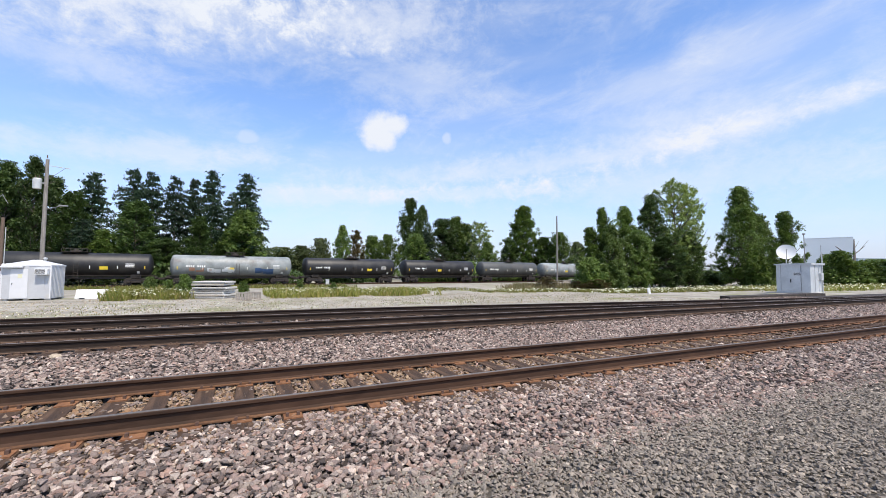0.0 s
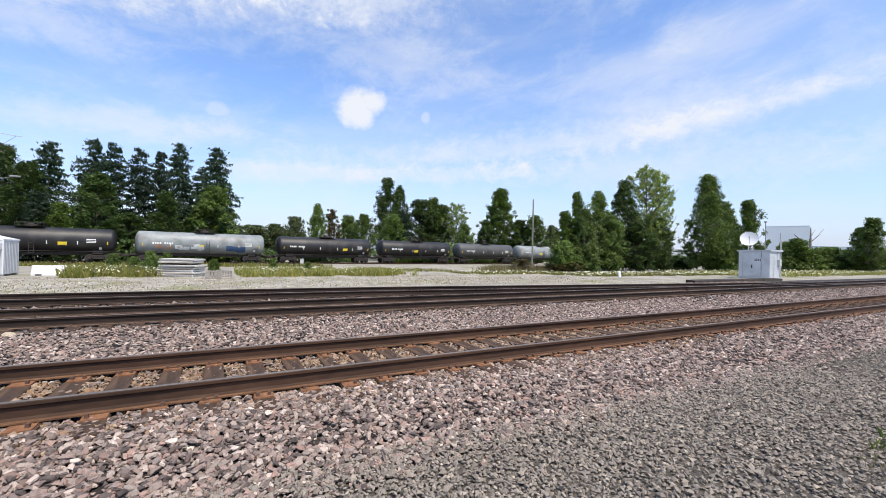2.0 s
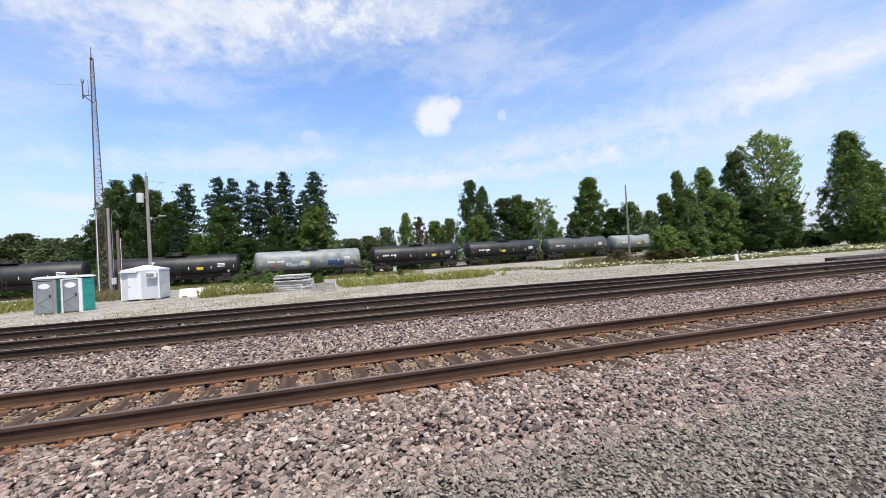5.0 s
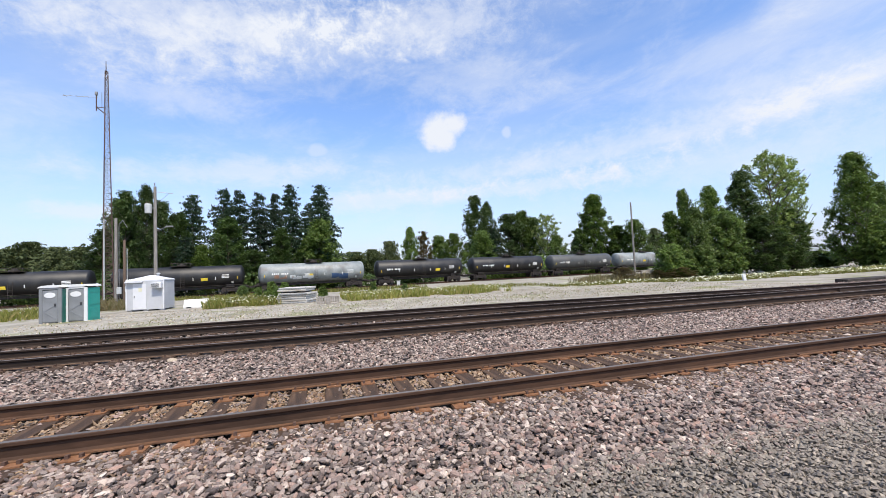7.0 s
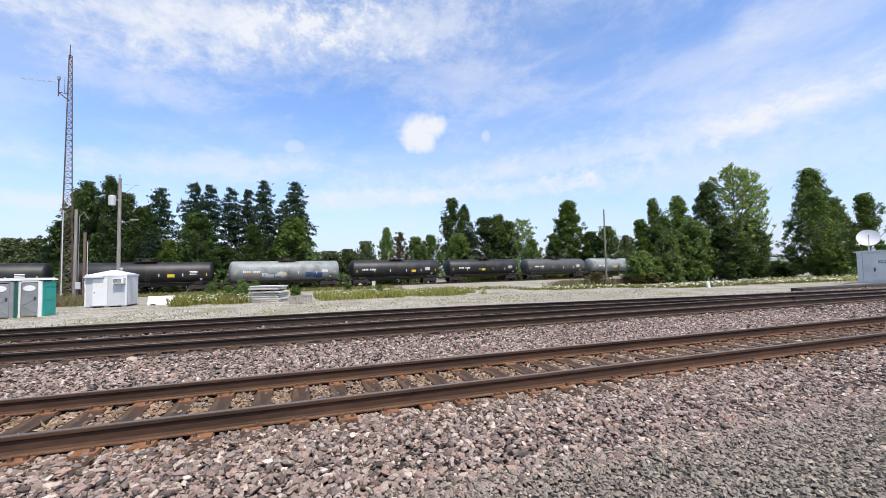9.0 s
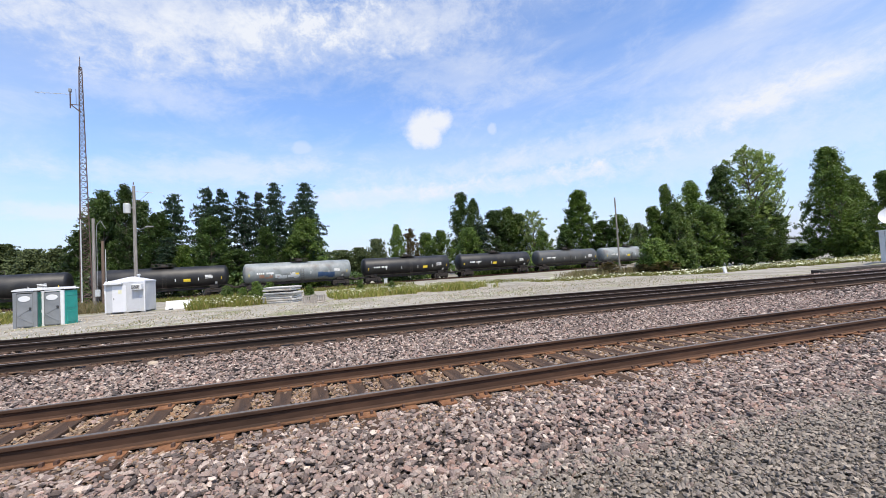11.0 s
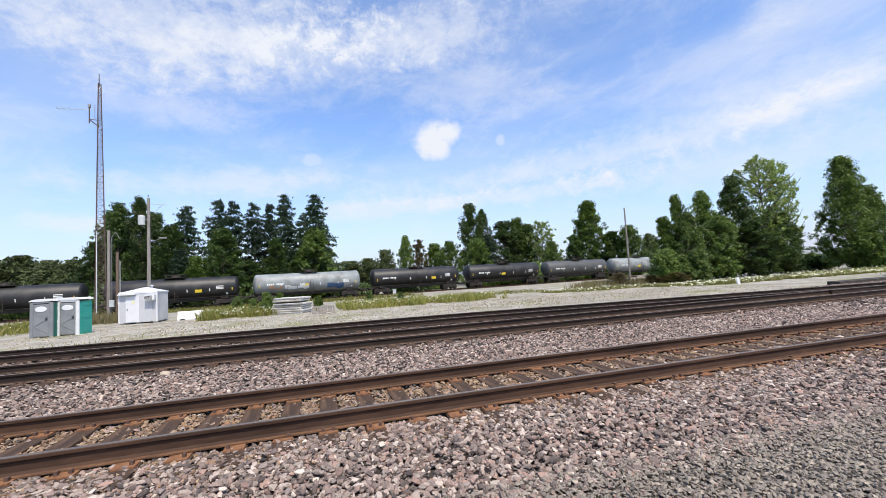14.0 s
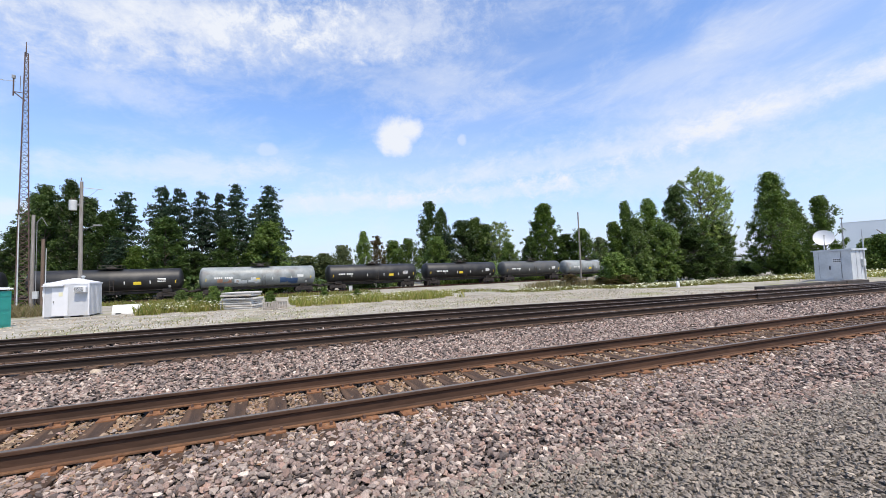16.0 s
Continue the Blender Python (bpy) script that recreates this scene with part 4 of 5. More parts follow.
def spruce_tree(seed, leaf=None):
    """A conifer one metre high and one metre wide: whorls of drooping boughs, uneven and with gaps."""
    rng = np.random.default_rng(seed)
    cs, ns, ss = [], [], []
    bm = rod((0, 0, 0), (0, 0, 0.97), 0.016, 0.002, 7)
    h = 0.06
    while h < 0.99:
        reach = 0.5 * (1 - h) ** 0.55 * (0.9 if h > 0.25 else 1.0) * rng.uniform(0.72, 1.1) + 0.02
        count = rng.integers(5, 8) if h < 0.85 else 4
        for k in range(count):
            a = rng.uniform(0, 6.28)
            ln = reach * rng.uniform(0.55, 1.12)
            tip = np.array([math.cos(a) * ln, math.sin(a) * ln, h - 0.07 * ln / 0.5 + rng.uniform(-0.01, 0.02)])
            root = np.array([0, 0, h + 0.01])
            if rng.uniform() < 0.35:
                rod(root, tip, 0.004, 0.001, 4, bm, False)
            m = int(24 + 90 * ln)
            s = rng.uniform(0.12, 1.03, m)
            side = np.array([-math.sin(a), math.cos(a), 0])
            pos = root + (tip - root) * s[:, None] + side * (rng.normal(0, 0.055, m) * (1.15 - s))[:, None]
            pos[:, 2] += -0.018 * rng.uniform(0, 1, m) + 0.012 * s * s
            cs.append(pos)
            ns.append(unit(np.array([0, 0, 1.0]) + rng.normal(0, 0.55, (m, 3))))
            ss.append(rng.uniform(0.022, 0.048, m))
        h += rng.uniform(0.016, 0.034)
    v, f = leaf_shapes(np.concatenate(cs), np.concatenate(ns), np.concatenate(ss), rng, 0.5)
    return finish(bm, "trunk", M_BARK), np_mesh("crown", v, f, leaf or M_SPRUCE)


STOCK = {
    "spruce": [spruce_tree(s) for s in (1, 2, 3, 4)],
    "dark": [broad_tree("broad", M_LEAFD, s, 60, 46, 0.036, 0.125) for s in (11, 12, 13)],
    "broad": [broad_tree("broad", M_LEAF, s, 60, 46, 0.036, 0.125, 1.7) for s in (21, 22, 23)],
    "column": [broad_tree("column", M_LEAF, s, 90, 62, 0.027, 0.095, 2.0) for s in (31, 32)],
    "darkcol": [broad_tree("column", M_LEAFD, s, 80, 52, 0.031, 0.105) for s in (36,)],
    "aspen": [broad_tree("aspen", M_LEAF, s, 60, 50, 0.035, 0.12) for s in (41, 42, 43)],
    "poplar": [broad_tree("poplar", M_LEAFL, s, 50, 38, 0.030, 0.075, 2.2) for s in (51, 52)],
    "brown": [broad_tree("broad", M_LEAFB, 61, 40, 40, 0.036, 0.10)],
    "far": [broad_tree("broad", M_LEAFF, s, 46, 30, 0.05, 0.14, 1.0) for s in (71, 72)],
    "bush": [broad_tree("bush", M_LEAF, s, 46, 40, 0.05, 0.16, 1.0) for s in (81, 82, 83)],
}
WORDS = {
    "spruce": ("spruce_tree", "tall dark blue-green spruce behind the train", "spruce"),
    "dark": ("tree", "dark green leafy tree with dense crown", "tree"),
    "broad": ("tree", "mid-green leafy tree with rounded crown", "tree"),
    "column": ("tree", "dense upright leafy tree, deep green", "tree"),
    "darkcol": ("tree", "upright dark-leaved tree in a clump", "tree"),
    "aspen": ("tree", "slender young tree with bright green leaves", "tree"),
    "poplar": ("poplar_tree", "tall poplar with loose pale silvery leaves", "tree"),
    "brown": ("shrub", "thin shrub with browning dying leaves", "shrub"),
    "far": ("tree", "distant hazy green tree behind the yard", "tree"),
    "bush": ("bush", "wide green bush at the field's edge", "bush"),
}
TREES = (
    ("dark", -32.5, 79.4, 17.2, 6.4),
    ("darkcol", -29.4, 79.4, 18.3, 5.4),
    ("spruce", -33.6, 84.4, 18.3, 5.0),
    ("dark", -35.6, 79.3, 11.0, 6.2),
    ("dark", -36.0, 85.4, 16.9, 6.8),
    ("dark", -29.2, 85.3, 16.6, 7.0),
    ("spruce", -25.1, 88.0, 19.0, 6.5),
    ("spruce", -19.6, 88.1, 20.2, 6.3),
    ("spruce", -16.2, 84.9, 19.6, 5.7),
    ("spruce", -12.5, 83.7, 19.0, 5.5),
    ("spruce", -10.0, 87.1, 19.2, 5.1),
    ("spruce", -6.8, 81.7, 19.8, 5.9),
    ("spruce", -1.3, 79.9, 19.4, 7.0),
    ("spruce", -3.8, 85.1, 16.6, 5.5),
    ("dark", -24.2, 77.4, 13.4, 6.4),
    ("dark", -16.4, 76.3, 12.5, 7.9),
    ("broad", -1.5, 77.9, 12.1, 8.2),
    ("dark", -7.9, 76.0, 10.5, 5.8),
    ("spruce", -21.9, 73.3, 9.5, 4.3),
    ("broad", -19.8, 74.0, 7.8, 5.3),
    ("dark", -12.1, 75.3, 7.0, 5.6),
    ("dark", -3.8, 76.9, 8.2, 6.0),
    ("far", -105.5, 184.6, 18.0, 18.7),
    ("far", -70.0, 143.8, 13.0, 11.7),
    ("far", -113.7, 186.9, 16.0, 14.6),
    ("far", -89.2, 169.8, 15.0, 15.5),
    ("dark", -39.0, 88.4, 11.0, 5.2),
    ("far", 6.8, 113.8, 7.9, 10.7),
    ("far", 10.9, 107.1, 8.0, 7.3),
    ("far", 21.9, 150.6, 13.1, 9.2),
    ("far", 2.5, 104.7, 7.2, 6.9),
    ("broad", 20.4, 104.2, 13.3, 5.0),
    ("brown", 24.8, 107.8, 12.6, 6.7),
    ("broad", 29.9, 110.0, 11.6, 7.9),
    ("broad", 31.8, 103.0, 11.5, 6.6),
    ("dark", 39.3, 106.2, 21.7, 8.2),
    ("dark", 43.9, 108.5, 20.6, 6.5),
    ("broad", 36.8, 95.0, 11.2, 7.9),
    ("dark", 48.6, 104.6, 16.6, 11.8),
    ("broad", 54.3, 107.7, 17.8, 10.0),
    ("spruce", 39.5, 95.3, 12.4, 6.3),
    ("poplar", 57.4, 99.1, 16.2, 8.1),
    ("dark", 57.4, 106.8, 15.8, 8.3),
    ("broad", 57.4, 94.4, 9.8, 6.6),
    ("dark", 67.3, 98.6, 11.8, 7.0),
    ("column", 72.2, 98.9, 21.1, 11.4),
    ("dark", 77.1, 95.3, 12.0, 9.6),
    ("broad", 79.6, 91.8, 13.2, 8.8),
    ("far", 99.1, 105.6, 11.9, 7.3),
    ("aspen", 45.8, 43.6, 11.1, 3.3),
    ("aspen", 50.3, 43.4, 11.6, 5.1),
    ("aspen", 43.2, 43.3, 8.2, 4.0),
    ("broad", 45.0, 41.3, 8.4, 4.5),
    ("darkcol", 54.0, 42.0, 13.5, 5.9),
    ("poplar", 58.7, 41.6, 16.3, 7.4),
    ("poplar", 64.2, 43.0, 16.4, 5.6),
    ("broad", 48.7, 40.1, 7.7, 5.2),
    ("dark", 52.9, 38.8, 6.9, 6.0),
    ("dark", 60.3, 40.2, 8.0, 4.8),
    ("brown", 33.8, 41.4, 1.5, 3.4),
    ("brown", 36.0, 43.6, 1.3, 2.8),
    ("brown", 39.4, 38.4, 1.2, 3.2),
    ("brown", 37.6, 40.0, 1.0, 2.6),
    ("bush", 40.0, 40.3, 3.9, 3.9),
    ("bush", 43.7, 39.4, 3.6, 3.6),
    ("column", 72.6, 39.9, 15.9, 7.4),
    ("broad", 79.0, 40.5, 11.9, 5.3),
    ("bush", 72.7, 37.6, 5.4, 4.9),
    ("aspen", 69.1, 32.1, 10.5, 4.6),
    ("aspen", 102.9, 28.0, 9.7, 5.2),
    ("broad", 107.9, 30.9, 8.3, 4.4),
    ("bush", 76.0, 47.0, 2.4, 6.0),
    ("bush", 81.5, 51.0, 2.6, 6.5),
    ("bush", 70.5, 46.5, 2.0, 5.0),
    ("bush", 88.0, 55.0, 2.6, 7.0),
    ("bush", 91.3, 34.6, 5.7, 5.2),
    ("bush", 95.4, 38.0, 5.4, 4.4),
    ("bush", 109.1, 36.0, 4.7, 7.1),
    ("bush", 118.8, 36.3, 4.4, 6.2),
    ("bush", 127.0, 31.7, 4.8, 7.5),
    ("bush", 98.9, 36.1, 4.0, 6.7),
    ("bush", 101.3, 34.7, 4.2, 5.5),
)
pick = random.Random(7)
for kind, x, y, h, w in TREES:
    name, label, cat = WORDS[kind]
    t = thing(name, x, y, ground_z(x, y) - 0.05, label, cat, "trees round the yard")
    wide = w * (1.85 if kind == "spruce" else 1.12)
    t.matrix_basis = pose(x, y, ground_z(x, y) - 0.05, 0, 0, pick.uniform(0, 360)) @ Matrix.Diagonal((wide, wide, h + 0.05, 1))
    trunk, crown = pick.choice(STOCK[kind])
    part("trunk", trunk, None, t)
    part("crown", crown, None, t)


def woods(name, x0, x1, y0, y1, n, tall, leaf_size, material, label, seed, along=False):
    """A far belt of trees in one mesh: heaps of leaves with an uneven top line."""
    rng = np.random.default_rng(seed)
    k = int((x1 - x0) / 6)
    cx, cy = rng.uniform(x0, x1, k), rng.uniform(y0, y1, k)
    ch, cw = rng.uniform(0.5, 1.0, k) * tall, rng.uniform(3.0, 6.5, k)
    w = rng.integers(0, k, n)
    d = unit(rng.normal(size=(n, 3))) * (rng.uniform(0.4, 1, n) ** 0.5)[:, None]
    pos = np.stack([cx[w] + d[:, 0] * cw[w], cy[w] + d[:, 1] * cw[w], ch[w] * (0.5 + 0.5 * d[:, 2])], -1)
    pos[:, 2] += -1.3
    if along:
        pos[:, 1] += 0.13 * pos[:, 0]
    v, f = leaf_shapes(pos, unit(d + rng.normal(0, 0.5, (n, 3)) + np.array([0, 0, 0.4])), rng.uniform(0.6, 1.3, n) * leaf_size, rng)
    return tagged(new(name, np_mesh(name, v, f, material)), label, "woods", kind="stuff")


woods("far_woods", -320, 420, 190, 240, 26000, 9.5, 1.5, M_LEAFF, "low belt of distant hazy woodland", 5)
woods("far_woods", 260, 620, 60, 190, 9000, 8.0, 1.6, M_LEAFF, "low belt of distant hazy woodland", 6)
woods("undergrowth", -75, 70, 75.5, 82, 22000, 5.2, 0.55, M_LEAFD, "tangled undergrowth along the far side of the siding", 7, True)
woods("undergrowth", 10, 130, 76, 86, 18000, 5.5, 0.6, M_LEAF, "tangled undergrowth along the far side of the siding", 8, True)


# ---- weeds and flowers ----
def weeds(name, x0, x1, y0, y1, n, tall, blade, material, label, seed, density=None):
    """Upright blades: thin folded strips in one mesh."""
    rng = np.random.default_rng(seed)
    x, y = rng.uniform(x0, x1, n), rng.uniform(y0, y1, n)
    patchy = np.array([noise.noise((a * 0.55, b * 0.55, seed)) for a, b in zip(x, y)])
    edge = np.minimum(np.minimum(x - x0, x1 - x) / (0.12 * (x1 - x0)), np.minimum(y - y0, y1 - y) / (0.2 * (y1 - y0)))
    ok = patchy + np.clip(edge, 0, 1) * 0.7 > rng.uniform(0.05, 0.65, n)
    x, y, patchy = x[ok], y[ok], patchy[ok]
    n = len(x)
    g = np.array([ground_z(a, b) if b > 16 else bed_z(b) for a, b in zip(x, y)])
    h = tall * rng.uniform(0.35, 1.0, n) * (0.75 + 0.5 * np.clip(patchy + 0.3, 0, 1))
    a = rng.uniform(0, 6.28, n)
    lean = rng.normal(0, 0.28, (n, 2)) * h[:, None]
    wide = np.stack([np.cos(a), np.sin(a)], -1) * (blade / 2)
    b0 = np.stack([x - wide[:, 0], y - wide[:, 1], g - 0.02], -1)
    b1 = np.stack([x + wide[:, 0], y + wide[:, 1], g - 0.02], -1)
    m0 = np.stack([x + wide[:, 0] * 0.8 + lean[:, 0] * 0.4, y + wide[:, 1] * 0.8 + lean[:, 1] * 0.4, g + h * 0.6], -1)
    m1 = np.stack([x + lean[:, 0], y + lean[:, 1], g + h], -1)
    v = np.stack([b0, b1, m0, m1], 1).reshape(-1, 3)
    return tagged(new(name, np_mesh(name, v, np.arange(4 * n).reshape(-1, 4), material)), label, "weeds", kind="stuff")


def blossoms(name, x0, x1, y0, y1, n, lo, hi, size, label, seed):
    """Flat white flower heads on thin stalks, in one mesh."""
    rng = np.random.default_rng(seed)
    x, y = rng.uniform(x0, x1, n), rng.uniform(y0, y1, n)
    patchy = np.array([noise.noise((a * 0.5, b * 0.5, seed + 3)) for a, b in zip(x, y)])
    ok = patchy + 0.45 > rng.uniform(0, 0.8, n)
    x, y = x[ok], y[ok]
    n = len(x)
    g = np.array([ground_z(a, b) for a, b in zip(x, y)])
    z = g + rng.uniform(lo, hi, n)
    r = size * rng.uniform(0.6, 1.3, n) / 2
    tilt = rng.normal(0, 0.35, (n, 2))
    ang = np.arange(6) * math.pi / 3
    ring = np.stack([np.cos(ang), np.sin(ang)], -1)
    px = x[:, None] + ring[None, :, 0] * r[:, None]
    py = y[:, None] + ring[None, :, 1] * r[:, None]
    pz = z[:, None] + (ring[None, :, 0] * tilt[:, :1] + ring[None, :, 1] * tilt[:, 1:]) * r[:, None]
    v = np.stack([px, py, pz], -1).reshape(-1, 3)
    return tagged(new(name, np_mesh(name, v, np.arange(6 * n).reshape(-1, 6), M_FLOWER)), label, "flowers", kind="stuff")


GRASSY = "green and straw-coloured weeds on the gravel"
LACE = "white flat-topped wild flowers among the weeds"
for k, (x0, x1, y0, y1, n, tall, fl) in enumerate((
        (-8.8, -3.6, 32.5, 39, 7000, 0.80, 2200), (0.9, 15.0, 31.5, 41, 16000, 0.66, 4200), (21, 33, 32.5, 38, 5000, 0.34, 500), (30, 64, 27.0, 34, 26000, 0.34, 4200),
        (48, 130, 22, 34, 24000, 0.55, 5600), (-32, -18.5, 30, 44, 8000, 0.7, 600), (16, 24, 40, 48, 1600, 0.35, 160), (-34, 14, 57, 62, 6000, 0.6, 300))):
    weeds("weeds", x0, x1, y0, y1, n, tall, 0.055 if y0 < 50 else 0.12, M_GRASS, GRASSY, 100 + k)
    blossoms("wild_flowers", x0, x1, y0, y1, int(fl * (0.6 if x0 < 20 else 0.9)), tall * 0.35, tall * 0.95, 0.085 if x0 < 20 else 0.14, LACE, 200 + k)
weeds("weeds", -14, 30, 19.5, 29, 5200, 0.11, 0.03, M_GRASS, GRASSY, 120)
blossoms("wild_flowers", -9, 12, 20.5, 29, 1500, 0.04, 0.14, 0.05, LACE, 220)
weeds("dry_weeds", -20.5, -14.8, 38.4, 44, 1500, 1.2, 0.06, M_DRY, "tall dry straw-coloured weeds round the pole feet", 121)
weeds("dry_weeds", 29, 41, 39.5, 46, 5000, 0.85, 0.06, M_DRY, "dry brown weeds beside the timber heap", 122)
weeds("grass", 4.85, 9.0, -0.4, 1.55, 9000, 0.13, 0.014, M_LEAF, "tuft of green grass at the walkway's edge", 123)
weeds("grass", 4.75, 9.0, -0.4, 1.65, 900, 0.12, 0.012, M_DRY, "dry grass at the walkway's edge", 124)
for k, (x, y, h) in enumerate(((-7.0, 37.5, 1.5), (-4.6, 36.2, 1.7), (-5.6, 36.0, 1.3), (-0.6, 35.6, 1.2), (-3.9, 38.5, 1.6), (4.0, 40.0, 1.2), (7.0, 39.5, 1.0))):
    t = thing("tall_weed", x, y, ground_z(x, y), "tall leafy green weed growing from the gravel", "weed", "tall weeds")
    t.matrix_basis = pose(x, y, ground_z(x, y) - 0.03, 0, 0, 50 * k) @ Matrix.Diagonal((h * 0.75, h * 0.75, h, 1))
    trunk, crown = STOCK["bush"][k % 3]
    part("stem", trunk, None, t)
    part("leaves", crown, None, t)


# ---- shed ----
def ribbed_wall(parent, w, h, step, m):
    """A sheet wall in the x-z plane facing -y, with its ribs as parts."""
    wall = part("wall", box(0, 0, h / 2, w, 0.05, h), M_WHITE, parent, m=m)
    k = int(w / step)
    rib = finish(box(0, -0.034, h / 2, step * 0.35, 0.018, h - 0.04, 0.004), "rib", M_WHITE)
    for i in range(k):
        part("rib", rib, None, wall, m=pose(-w / 2 + (i + 0.5) * w / k, 0, 0))


def shed(x, y, z, w, d, h):
    s = thing("shed", x, y, z, "small white ribbed-metal shed with a low hipped roof", "shed")
    for k, (px, py, ww, a) in enumerate(((0, -d / 2, w, 0), (w / 2, 0, d - 0.05, 90), (0, d / 2, w, 180), (-w / 2, 0, d - 0.05, 270))):
        ribbed_wall(s, ww, h, 0.2 if k != 0 else 0.65, pose(px, py, 0.12, 0, 0, a))
    bm = bmesh.new()
    o, rise = 0.05, 0.34
    base = [bm.verts.new(c) for c in ((-w / 2 - o, -d / 2 - o, 0), (w / 2 + o, -d / 2 - o, 0), (w / 2 + o, d / 2 + o, 0), (-w / 2 - o, d / 2 + o, 0))]
    low = [bm.verts.new((q.co.x, q.co.y, -0.09)) for q in base]
    ridge = [bm.verts.new((-0.1, 0.0, rise)), bm.verts.new((0.25, 0.0, rise))]
    bm.faces.new((base[0], base[1], ridge[1], ridge[0])), bm.faces.new((base[1], base[2], ridge[1])), bm.faces.new((base[2], base[3], ridge[0], ridge[1])), bm.faces.new((base[3], base[0], ridge[0]))
    for i in range(4):
        bm.faces.new((base[i], low[i], low[(i + 1) % 4], base[(i + 1) % 4]))
    bm.faces.new(low)
    bmesh.ops.recalc_face_normals(bm, faces=bm.faces)
    roof = part("roof", bm, M_WTRIM, s, m=pose(0, 0, h + 0.13))
    vent = lathe([(0.07, 0), (0.07, 0.12), (0.13, 0.13), (0.13, 0.20), (0.04, 0.24)], 14)
    part("roof_vent", vent, M_GALV, roof, m=pose(0.45, 0.1, rise - 0.06))
    door = part("door", box(0, 0, 0.95, 0.85, 0.03, 1.9, 0.008), M_WTRIM, s, m=pose(-0.35, -d / 2 - 0.058, 0.16))
    part("door_handle", box(-0.32, -0.04, 0.95, 0.05, 0.06, 0.14, 0.01), M_GREYD, door)
    part("notice", box(0.05, -0.02, 1.45, 0.22, 0.008, 0.26), M_FADED, door, "small faded pale notice")
    part("awning", box(0, 0, 0, 1.1, 0.30, 0.09, 0.02), M_WTRIM, s, m=pose(-0.68, -d / 2 - 0.15, h - 0.02))
    ac = part("air_conditioner", box(0, 0, 0, 0.66, 0.42, 0.40, 0.02), M_TWHITE, s, "window air conditioner with a dark grille", m=pose(0.82, -d / 2 - 0.19, h - 0.32))
    part("grille", box(-0.05, -0.215, 0, 0.5, 0.012, 0.30, 0.003), M_GLASS, ac)
    for k in range(5):
        part("slat", box(-0.05, -0.228, -0.12 + 0.06 * k, 0.5, 0.012, 0.018), M_TWHITE, ac)
    for sx in (-1, 0, 1):
        for sy in (-1, 1):
            part("block", box(sx * (w / 2 - 0.15), sy * (d / 2 - 0.15), 0.06, 0.3, 0.2, 0.14, 0.01), M_CONC, s)
    for sx in (-1, 1):
        part("corner_trim", box(sx * (w / 2 + 0.005), -d / 2 - 0.03, h / 2 + 0.12, 0.08, 0.05, h, 0.006), M_WTRIM, s)
    return s


shed(-13.37, 36.80, -0.51, 2.40, 2.2, 2.22)


